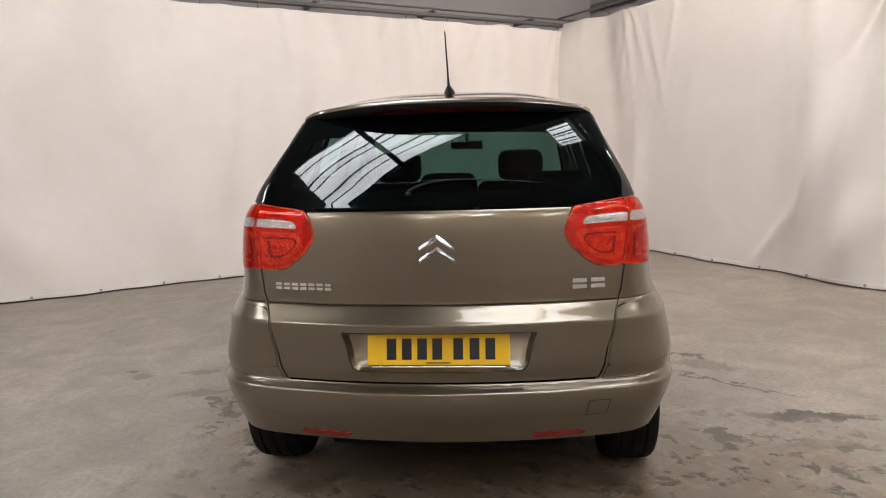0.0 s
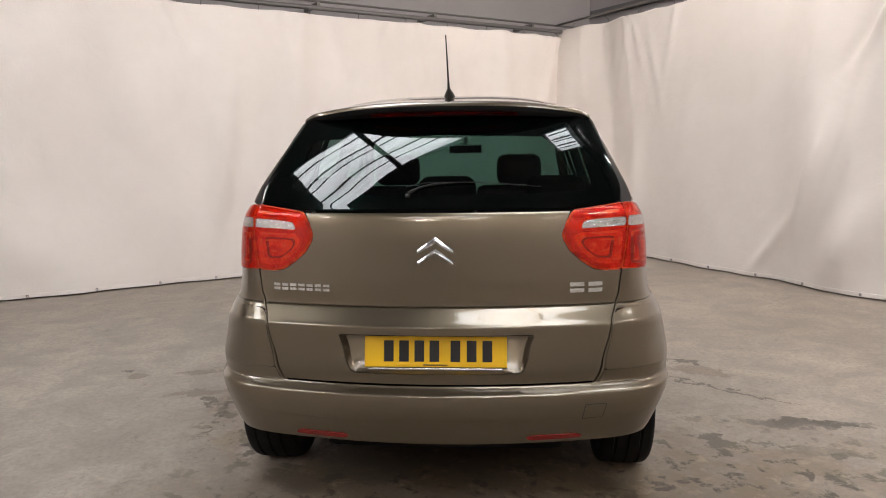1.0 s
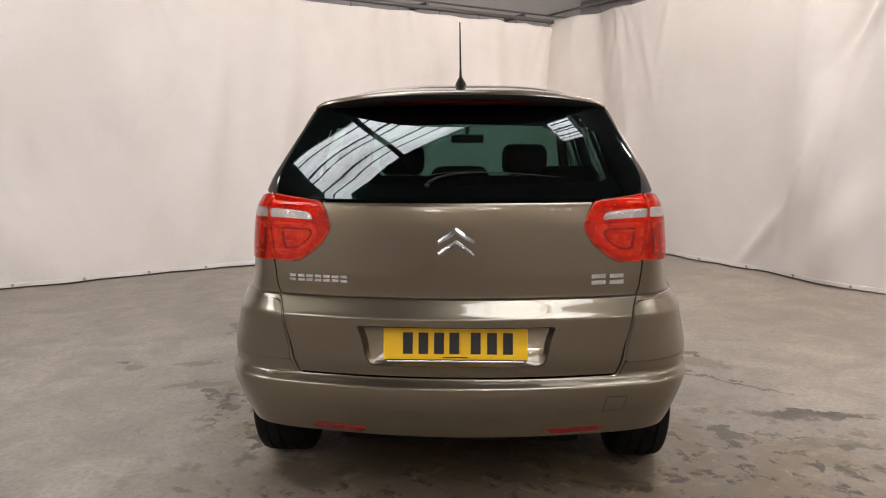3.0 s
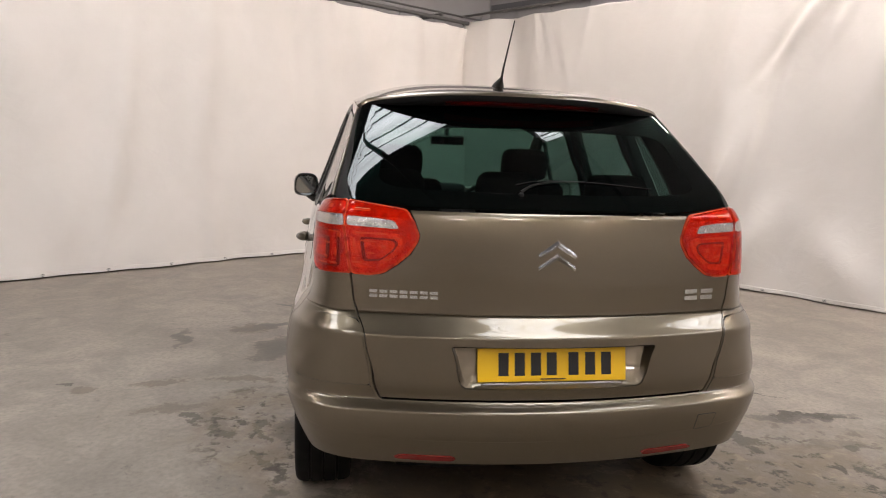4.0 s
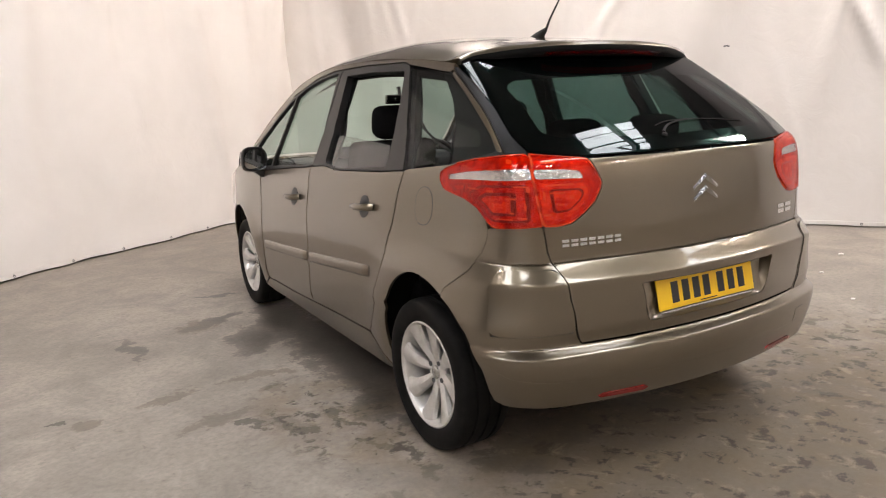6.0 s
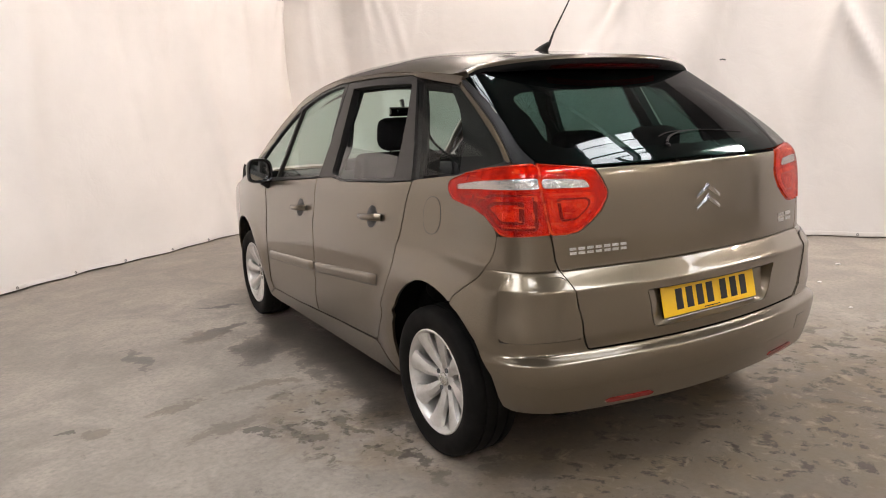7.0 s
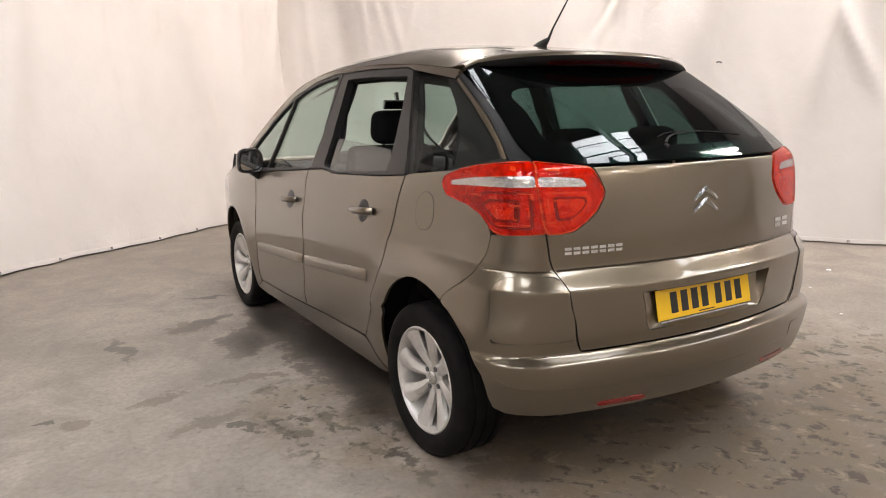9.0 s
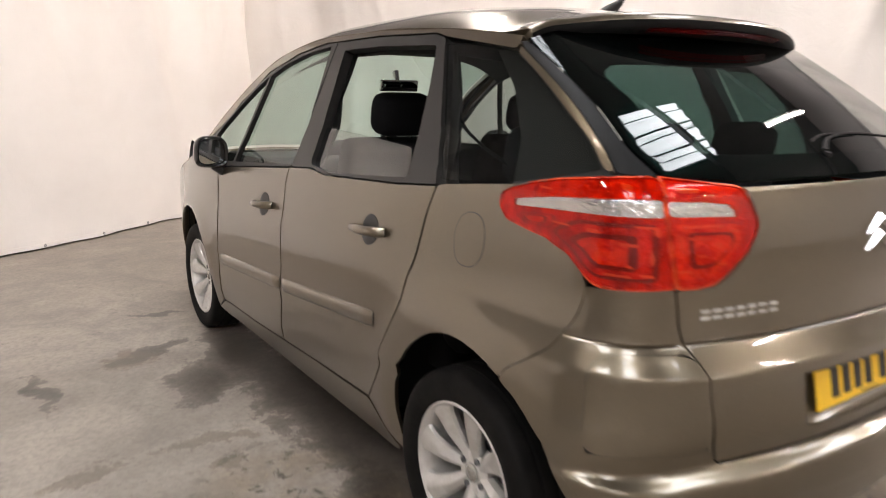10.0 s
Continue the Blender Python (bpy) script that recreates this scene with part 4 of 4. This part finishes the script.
WING = [S(2.905, .29), S(2.91, .34), S(2.85, .61), S(2.815, .845), S(2.865, 1.008), S(3.09, 1.02), S(3.3, 1.07), S(3.55, .995), S(3.9, .915), S(4.2, .79), S(4.29, .70), S(4.29, .28), S(3.86, .22)] + [S(y, z) for y, z in WING_ARCH[::-1]] + [S(3.02, .22)]
SILL = [S(1.06, .215), S(1.05, .236), S(1.14, .281), S(1.24, .343), S(1.7, .330), S(2.04, .313), S(2.4, .295), S(2.90, .285), S(3.02, .22), S(2.9, .19), S(1.2, .19)]
RAIL = [(.955, 1.522)] + [S(y, float(roof_edge(y)) - .002) for y in (.70, 1.07, 1.5, 1.95, 2.2, 2.39, 2.55, 2.71, 2.85, 3.0, 3.15, 3.3)] + [S(3.18, 1.122), S(2.97, 1.226), S(2.78, 1.349), S(2.5, 1.491), S(2.2, 1.566), S(1.95, 1.598), S(1.5, 1.601), S(1.12, 1.589), S(1.06, 1.574), S(.90, 1.550)]
D_PILLAR = [(.819, 1.229), (.846, 1.363), (.917, 1.513), (.923, 1.543), S(.70, 1.543), (.958, 1.512), (.906, 1.364), (.848, 1.231)]


def handle(door, y, z, sign):
    w = float(half_width(y, z))
    x = -sign * w
    bm = bmesh.new()
    tube(bm, [(x - sign * .002, y + .105, z - .006), (x - sign * .026, y + .075, z - .003), (x - sign * .034, y + .02, z), (x - sign * .034, y - .045, z + .004), (x - sign * .020, y - .085, z + .006), (x, y - .10, z + .006)], [.012, .015, .0165, .017, .019, .016], 12)
    bmesh.ops.scale(bm, vec=(1, 1, .95), verts=bm.verts)
    bmesh.ops.translate(bm, vec=(0, 0, z * .05), verts=bm.verts)
    part("handle", bm, PAINT, door)
    q0 = S(y, z)[0]
    cup = [(q0 + .055 * math.cos(a) - .005, z + .052 * math.sin(a)) for a in np.linspace(0, 2 * math.pi, 20)[:-1]]
    panel("handle_cup", cup, BLACK, door, None, sign, res=.02, gap=0, offset=.0015, thick=.004)


def rub_strip(door, y0, y1, z0, z1, sign):
    """A padded strip along the door."""
    ys = np.linspace(y0, y1, 24)
    prof = [(-.029, .000), (-.027, .008), (-.018, .013), (.004, .0145), (.020, .013), (.027, .006), (.028, 0)]
    co = []
    for y in ys:
        z = z0 + (z1 - z0) * (y - y0) / (y1 - y0)
        end = min(1, min(y - y0, y1 - y) / .012 + .25)
        co.append([(-sign * (float(half_width(y, z + dz)) + dx * end + .0005), y, z + dz * (.85 + .15 * end)) for dz, dx in prof])
    ob = grid_mesh("rub_strip", np.array(co), PAINT, door)
    return ob


for sign in (1, -1):
    rear = panel("rear_door", R_DOOR, PAINT, car, None, sign, res=.035, thick=.02)
    panel("window_frame", R_FRAME, FRAME, rear, None, sign, res=.035, holes=[R_HOLE], gap=.0015, thick=.038, rim_mat=BLACK)
    handle(rear, 1.20, .957, sign)
    rub_strip(rear, 1.14, 1.945, .667, .600, sign)
    if sign > 0:
        half = [S(1.062, 1.125), S(1.062, 1.14), S(1.098, 1.236), S(1.45, 1.258), S(1.79, 1.272), S(1.78, 1.11), S(1.57, 1.09)]
        panel("window", half, HALFGLASS, rear, None, sign, res=.04, gap=0, thick=.004, offset=-.018, label="half-lowered side window glass")
    else:
        panel("window", R_HOLE, GLASS, rear, None, sign, res=.04, gap=-.004, thick=.004, offset=-.018)
    front = panel("front_door", F_DOOR, PAINT, car, None, sign, res=.035, thick=.02)
    panel("window_frame", F_FRAME, FRAME, front, None, sign, res=.035, holes=[F_HOLE, F_TRI], gap=.0015, thick=.022, rim_mat=BLACK)
    panel("window", F_HOLE, GLASS, front, None, sign, res=.04, gap=-.004, thick=.004, offset=-.018)
    panel("quarter_light", F_TRI, GLASS, front, None, sign, res=.04, gap=-.004, thick=.004, offset=-.012)
    handle(front, 2.165, .915, sign)
    rub_strip(front, 1.975, 2.80, .598, .545, sign)
    quarter = panel("rear_quarter", QUARTER, PAINT, car, None, sign, res=.022, gap=.0012)
    panel("quarter_window", Q_WIN, QUARTERGLASS, quarter, None, sign, res=.03, gap=.002, thick=.005)
    q0 = S(.69, 1.0)[0]
    flap = [(q0 + .062 * math.copysign(abs(math.cos(a))**.85, math.cos(a)), 1.008 + .075 * math.copysign(abs(math.sin(a))**.85, math.sin(a))) for a in np.linspace(0, 2 * math.pi, 36)[:-1]]
    if sign > 0:
        panel("fuel_flap_gap", flap, BLACK, quarter, None, sign, res=.02, gap=-.002, offset=.0006, thick=.002)
        panel("fuel_flap", flap, PAINT, quarter, None, sign, res=.02, gap=.0008, offset=.0012, thick=.003)
    panel("pillar_strip", [(.697, 1.2275), (.814, 1.229), (.841, 1.363), (.912, 1.513), (.918, 1.540), (.872, 1.545), (.806, 1.466), (.741, 1.372)], SOOT, car, None, sign, res=.02, gap=.0005, offset=-.003, thick=.02)
    panel("rear_pillar", D_PILLAR, PAINT, car, None, sign, res=.02, gap=.0015, thick=.02)
    panel("roof_rail", RAIL, PAINT, car, None, sign, res=.03, gap=.001, thick=.03)
    panel("front_wing", WING, PAINT, car, None, sign, res=.04)
    panel("sill", SILL, PAINT, car, None, sign, res=.04, thick=.05)

# -- nose, closed off plainly
hs, zs = np.linspace(-1, 1, 25), np.linspace(.24, .70, 12)
w = half_width(4.30, zs)
nose = np.stack([w[:, None] * hs[None], 4.285 + .13 * (1 - hs[None]**2) + 0 * zs[:, None] - .05 * ((zs[:, None] - .5) / .25)**2 * (1 - hs[None]**2), zs[:, None] + 0 * hs[None]], -1)
grid_mesh("front_bumper", nose, PAINT, car, thick=.01)

# -- inner body, wells and floor pan
qs, zs = np.linspace(-4.5, 4.5, 361), np.linspace(.40, 1.09, 24)
Qg, Zg = np.meshgrid(qs, zs)
co = skin(Qg, Zg)
n = normals_of(skin, Qg, Zg)
n *= np.sign(n[..., :1] * co[..., :1] + 1e-9 - n[..., 1:2] * (np.abs(co[..., 1:2]) < .4))
n2 = np.stack([np.sign(co[..., 0]), 0 * co[..., 0], 0 * co[..., 0]], -1)
n2[..., 1] = -np.clip((.35 - co[..., 1]) / .35, 0, 1)
co = co - n2 * np.array([.045, .11, 0])
me = bpy.data.meshes.new("inner_body")
idx = np.arange(co.shape[0] * co.shape[1]).reshape(co.shape[:2])
faces = np.stack([idx[:-1, :-1], idx[:-1, 1:], idx[1:, 1:], idx[1:, :-1]], -1).reshape(-1, 4)
fc = co.reshape(-1, 3)[faces].mean(1)
ok = np.minimum(np.hypot(fc[:, 1] - .69, fc[:, 2] - .35), np.hypot(fc[:, 1] - WF, fc[:, 2] - .345)) > .43
me.from_pydata([tuple(p) for p in co.reshape(-1, 3)], [], [tuple(f) for f in faces[ok]])
part("inner_body", me, UNDER, car)
part("floor_pan", boxes(((1.30, 3.2, .06), pose(0, 2.55, .21)), ((1.5, 1.75, .05), pose(0, 2.08, .22)), ((1.2, .80, .04), pose(0, .60, .42)), ((1.02, .62, .15), pose(0, .62, .245), .05), ((.92, .30, .13), pose(.04, .33, .285), .06)), UNDER, car, smooth=False)
for y in (.665, WF):
    for s in (-1, 1):
        bm = bmesh.new()
        lathe(bm, [(.435, 0), (.435, .36), (.0001, .36)], 40, m=Matrix.Translation((s * (.85 if y < 2 else .76), y, .35)) @ Matrix.Diagonal((-s, 1, 1, 1)))
        bmesh.ops.delete(bm, geom=[v for v in bm.verts if v.co.z < .30], context="VERTS")
        bmesh.ops.delete(bm, geom=[v for v in bm.verts if v.co.z < .36 and v.co.y < y and y < 2], context="VERTS")
        part("wheel_well", bm, UNDER, car)


# -- wheels
def build_wheel(parent):
    """A wheel at the origin, its face towards -x."""
    tyre_profile = [(.212, -.080), (.220, -.096), (.237, -.105), (.258, -.111), (.282, -.111), (.300, -.107), (.309, -.099), (.3145, -.086), (.3165, -.060), (.309, -.057), (.309, -.049), (.317, -.046), (.318, -.006), (.310, -.004), (.310, .004), (.318, .006), (.317, .046), (.309, .049), (.309, .057), (.3165, .060), (.3145, .086), (.309, .099), (.300, .107), (.258, .111), (.205, .09)]
    ob = part("wheel", lathe(bmesh.new(), tyre_profile, 72), RUBBER, parent, "black road tyre on a silver alloy rim")
    rim_profile = [(.2215, -.093), (.2225, -.098), (.217, -.101), (.211, -.097), (.205, -.085), (.197, -.05), (.190, .02), (.19, .085)]
    part("rim", lathe(bmesh.new(), rim_profile, 64), ALLOY, ob, "silver alloy rim")
    part("brake_disc", lathe(bmesh.new(), [(.0, .012), (.135, .012), (.135, .03), (.0, .03)], 32), STEEL, ob)
    for k in range(8):
        bm = bmesh.new()
        secs = []
        for t in np.linspace(0, 1, 8):
            r = .036 + t * .175
            wdt = .018 + .027 * t**1.2 + .014 * max(0, t - .82) / .18
            x = -.044 - .046 * t**1.15 - .006 * math.sin(t * math.pi)
            bend = .010 * math.sin(t * 3.1)
            secs.append([bm.verts.new((x + d, a * wdt + bend, r)) for a, d in ((-1, .016), (-.9, .005), (-.45, -.002), (.1, -.007), (.85, .004), (1, .022), (.6, .040), (-.6, .040))])
        for a, b in zip(secs, secs[1:]):
            for i in range(8):
                bm.faces.new((a[i], a[(i + 1) % 8], b[(i + 1) % 8], b[i]))
        bm.faces.new(secs[-1])
        bmesh.ops.rotate(bm, verts=bm.verts, cent=(0, 0, 0), matrix=Matrix.Rotation(2 * math.pi * k / 8 + .19, 3, "X"))
        part("spoke", bm, ALLOY, ob)
    part("hub", lathe(bmesh.new(), [(.0001, -.046), (.030, -.049), (.058, -.050), (.068, -.044), (.071, -.01)], 32), ALLOY, ob)
    part("hub_cap", lathe(bmesh.new(), [(.0001, -.060), (.022, -.059), (.028, -.055), (.029, -.046)], 28), TRIMGREY, ob)
    for k in range(4):
        a = 2 * math.pi * k / 4 + .5
        part("wheel_bolt", lathe(bmesh.new(), [(.0001, -.0525), (.009, -.0525), (.0105, -.0550), (.0105, -.046)], 10, m=Matrix.Translation((0, .049 * math.cos(a), .049 * math.sin(a)))), STEEL, ob)
    return ob


wheel = build_wheel(car)
wheel.matrix_basis = pose(-.775, WR, HUBZ)
for x, y, turn in ((-.742, WF, 0), (.783, WR, 180), (.742, WF, 180)):
    copy_thing(wheel, pose(x, y, HUBZ, 40, 0, turn))


# -- mirrors
def ring(scale, y, wide=.080, high=.076):
    return [Vector((scale * wide * math.copysign(abs(math.cos(a))**.62, math.cos(a)) * (1 - .10 * math.sin(a)), y, scale * high * math.copysign(abs(math.sin(a))**.62, math.sin(a)))) for a in np.linspace(0, 2 * math.pi, 41)[:-1]]


for sign in (1, -1):
    place = Matrix.Translation((-sign * .918, 2.735, 1.102)) @ Matrix.Rotation(-sign * radians(5), 4, "Z") @ Matrix.Diagonal((sign, 1, 1, 1))
    bm = bmesh.new()
    rows = [[bm.verts.new(place @ p) for p in ring(k, y)] for k, y in ((.80, .030), (.81, .000), (.90, -.006), (.98, .002), (1.05, .03), (1.0, .07), (.82, .105), (.45, .128), (.05, .135))]
    for a, b in zip(rows, rows[1:]):
        for k in range(40):
            bm.faces.new((a[k], a[(k + 1) % 40], b[(k + 1) % 40], b[k]))
    bm.faces.new(rows[-1])
    ob = part("door_mirror", bm, GLOSSBLACK, car, "door mirror with black housing")
    bm = bmesh.new()
    bm.faces.new([bm.verts.new(place @ Matrix.Rotation(radians(14), 4, "Z") @ Matrix.Rotation(radians(4), 4, "X") @ p) for p in ring(.80, .012)])
    part("mirror_glass", bm, MIRROR, ob, "mirror glass reflecting the white room", smooth=False)
    part("mirror_foot", tube(bmesh.new(), [(-sign * .80, 2.80, 1.005), (-sign * .86, 2.79, 1.012), (-sign * .90, 2.785, 1.04)], [.036, .032, .030], 12), BLACK, ob)

# -- badges
def on_tail(h, z, out):
    """A place on the tailgate, out metres proud of it."""
    q = math.copysign(R(abs(h), z)[0], -h)
    p = skin(q, z)
    k = normals_of(skin, np.array([q]), np.array([z]))[0]
    k = k if k[1] < 0 else -k
    return Vector(p) + Vector(k) * out


def tail_bar(bm, corners, out=.006):
    """A raised bar on the tailgate with the given corners (h, z)."""
    face = [bm.verts.new(on_tail(h, z, out)) for h, z in corners]
    foot = [bm.verts.new(on_tail(h, z, -.002)) for h, z in corners]
    bm.faces.new(face)
    for k in range(len(face)):
        j = (k + 1) % len(face)
        bm.faces.new((face[k], foot[k], foot[j], face[j]))


for z in (1.065, 1.022):
    bm = bmesh.new()
    for s in (-1, 1):                           # each arm with a raised ridge
        outer = [(0, z + .047), (s * .030, z + .026), (s * .0655, z + .001)]
        inner = [(0, z + .024), (s * .030, z + .006), (s * .0640, z - .013)]
        top_row = [bm.verts.new(on_tail(h, v, .002)) for h, v in outer]
        low_row = [bm.verts.new(on_tail(h, v, .002)) for h, v in inner]
        ridge = [bm.verts.new(on_tail(a[0] * .5 + b[0] * .5, a[1] * .5 + b[1] * .5, d)) for a, b, d in zip(outer, inner, (.013, .011, .005))]
        for k in (0, 1):
            bm.faces.new((top_row[k], top_row[k + 1], ridge[k + 1], ridge[k]))
            bm.faces.new((ridge[k], ridge[k + 1], low_row[k + 1], low_row[k]))
        bm.faces.new((top_row[2], ridge[2], low_row[2]))
    part("chevron", bm, CHROME, tailgate, "polished chrome chevron badge", False)
for h0, h1, n, hgt in ((-.628, -.395, 7, .026), (.495, .632, 2, .038)):
    for k in range(n):                          # a pair of slim strokes for each raised mark
        a = h0 + (h1 - h0) * k / n
        b = a + (h1 - h0) / n * .78
        for zc in (.918 - hgt * .30, .918 + hgt * .30):
            bm = bmesh.new()
            half = hgt * .20
            tail_bar(bm, [(a, zc + half), (a, zc - half), (b, zc - half), (b, zc + half)], .004)
            part("badge_bar", bm, TRIMGREY, tailgate)

# -- number plate
plate = part("number_plate", boxes(((.528, .004, .113), pose(0, 0, 0), .0015)), YELLOW, car, "yellow number plate with black characters", False)
plate.matrix_basis = pose(-.002, -.004, .688, -12)
for k, h in enumerate((-.176, -.119, -.062, -.006, .072, .132, .190)):
    part("plate_mark", boxes(((.036, .0012, .078), pose(h + .002, -.0026, .002))), INK, plate, smooth=False)
# added bar that imitates the light caught by the recess's lower lip
part("plate_lip_glint", boxes(((.50, .006, .007), pose(0, .002, -.064), .002)), TRIMGREY, plate, "thin bright bar standing in for the glint on the plate recess lip", False)
part("plate_note", boxes(((.09, .001, .004), pose(0, -.0026, -.049))), INK, plate, smooth=False)

# -- wiper
bm = bmesh.new()
tube(bm, spline([on_tail(-.110, 1.262, .006), on_tail(-.06, 1.284, .007), on_tail(.02, 1.296, .008), on_tail(.14, 1.299, .008)], 4), [.006, .0055, .005, .0045, .004, .0035, .003, .003, .0025, .0025, .0022, .0022, .0022], 8)
tube(bm, spline([on_tail(-.12, 1.286, .004), on_tail(-.03, 1.300, .005), on_tail(.17, 1.299, .005), on_tail(.395, 1.282, .004)], 5), .0022, 6)
wiper = part("wiper", bm, SOOT, car, "black rear window wiper")
part("wiper_pivot", tube(bmesh.new(), [on_tail(-.110, 1.256, 0), on_tail(-.110, 1.257, .008)], [.011, .008], 14), SOOT, wiper)


# ---- inside the car ----
def cushion(size, m, bevel=.05):
    bm = bmesh.new()
    box(bm, size, m, min(bevel, min(size) * .48), 5)
    return bm


def seat(x, y, zbase, lean, width=.48, high=.60):
    ob = part("seat", cushion((width, .50, .16), pose(0, .20, .08), .06), FABRIC, car, "black cloth car seat")
    ob.location = (x, y, zbase)
    part("backrest", cushion((width, .13, high), pose(0, -.06 - high * .5 * math.sin(radians(lean)), .10 + high * .5 * math.cos(radians(lean)), lean), .06), FABRIC, ob)
    top = Vector((0, -.06 - high * math.sin(radians(lean)), .10 + high * math.cos(radians(lean))))
    part("headrest", cushion((.27, .14, .18), pose(top.x, top.y - .030, top.z + .105, lean * .6), .068), FABRIC, ob)
    for s in (-1, 1):
        part("headrest_post", tube(bmesh.new(), [top + Vector((s * .06, 0, -.03)), top + Vector((s * .06, -.02, .08))], .006, 8), CHROME, ob)
    return ob


for x in (-.37, .37):
    seat(x, 2.12, .45, 18, .52, .69)
for x in (-.50, 0, .50):
    seat(x, 1.02, .48, 18, .44, .56)
part("dashboard", boxes(((1.42, .55, .30), pose(0, 3.12, .90), .10, 4), ((.50, .22, .10), pose(0, 3.02, 1.07), .04, 3)), DASH, car)
part("parcel_shelf", boxes(((1.30, .48, .025), pose(0, .45, 1.0), .008)), FABRIC, car)
part("boot_floor", boxes(((1.2, .9, .05), pose(0, .55, .62), .01)), FABRIC, car)
part("cabin_floor", boxes(((1.42, 2.3, .05), pose(0, 2.0, .34), .01)), FABRIC, car)
steering = part("steering_wheel", tube(bmesh.new(), [Vector((.37, 2.78, .98)) + Matrix.Rotation(radians(-62), 3, "X") @ Vector((.185 * math.cos(a), .185 * math.sin(a), 0)) for a in np.linspace(0, 2 * math.pi, 33)], .014, 8, False), DASH, car)
part("steering_hub", cushion((.15, .05, .13), pose(.37, 2.80, .97, 25), .02), DASH, steering)
rear_mirror = part("interior_mirror", cushion((.23, .028, .060), pose(0.02, 2.50, 1.440, 10), .012), TRIMGREY, car)
part("mirror_glass", boxes(((.212, .003, .046), pose(.02, 2.4835, 1.437, 10))), MIRROR, rear_mirror, "bright interior mirror glass", False)
part("mirror_stem", tube(bmesh.new(), [(.02, 2.515, 1.455), (.02, 2.525, 1.485), (.02, 2.535, 1.515)], [.012, .016, .018], 10), TRIMGREY, rear_mirror)
bm = bmesh.new()
belt = [[bm.verts.new((x + d, y, z)) for d in (0, -.012)] + [bm.verts.new((x + d, y - .035, z - .02)) for d in (-.012, 0)] for x, y, z in ((-.665, 1.02, 1.36), (-.66, .96, 1.30), (-.64, .88, 1.245), (-.62, .78, 1.20), (-.61, .68, 1.13), (-.60, .62, 1.02))]
for a, b in zip(belt, belt[1:]):
    for k in range(4):
        bm.faces.new((a[k], a[(k + 1) % 4], b[(k + 1) % 4], b[k]))
part("seat_belt", bm, SOOT, car, "dark grey seat belt strap")
head = np.array([[tuple(top_skin(s * .93, y)) for s in np.linspace(-1, 1, 21)] for y in np.linspace(.75, 2.42, 14)])
head[..., 2] -= .045 + .06 * np.linspace(-1, 1, 21)[None]**4
grid_mesh("headlining", head, material("headlining_cloth", (.045, .043, .042), .95), car)
for sign in (1, -1):
    for name, poly in (("pillar_trim", [S(.90, 1.10), S(.93, 1.30), S(1.06, 1.55), S(1.11, 1.55), S(1.07, 1.42), S(1.04, 1.14)]),
                       ("pillar_trim", [S(1.79, 1.10), S(1.79, 1.40), S(1.76, 1.57), S(1.88, 1.57), S(1.87, 1.40), S(1.90, 1.10)]),
                       ("pillar_trim", [(.66, 1.19), (.72, 1.38), (.84, 1.545), S(.86, 1.545), S(.74, 1.44), S(.66, 1.32), S(.62, 1.20), S(.60, 1.12), (.9, 1.12)])):
        panel(name, poly, BLACK, car, None, sign, res=.04, gap=0, offset=-.055, thick=.01)
for ob in bpy.data.objects:
    if ob.data and ob.type == "MESH" and ob.data.materials and ob.data.materials[0] in (GLASS, QUARTERGLASS, HALFGLASS, DARKGLASS, SCREEN, CLEARLENS, REDLENS):
        ob.visible_shadow = False
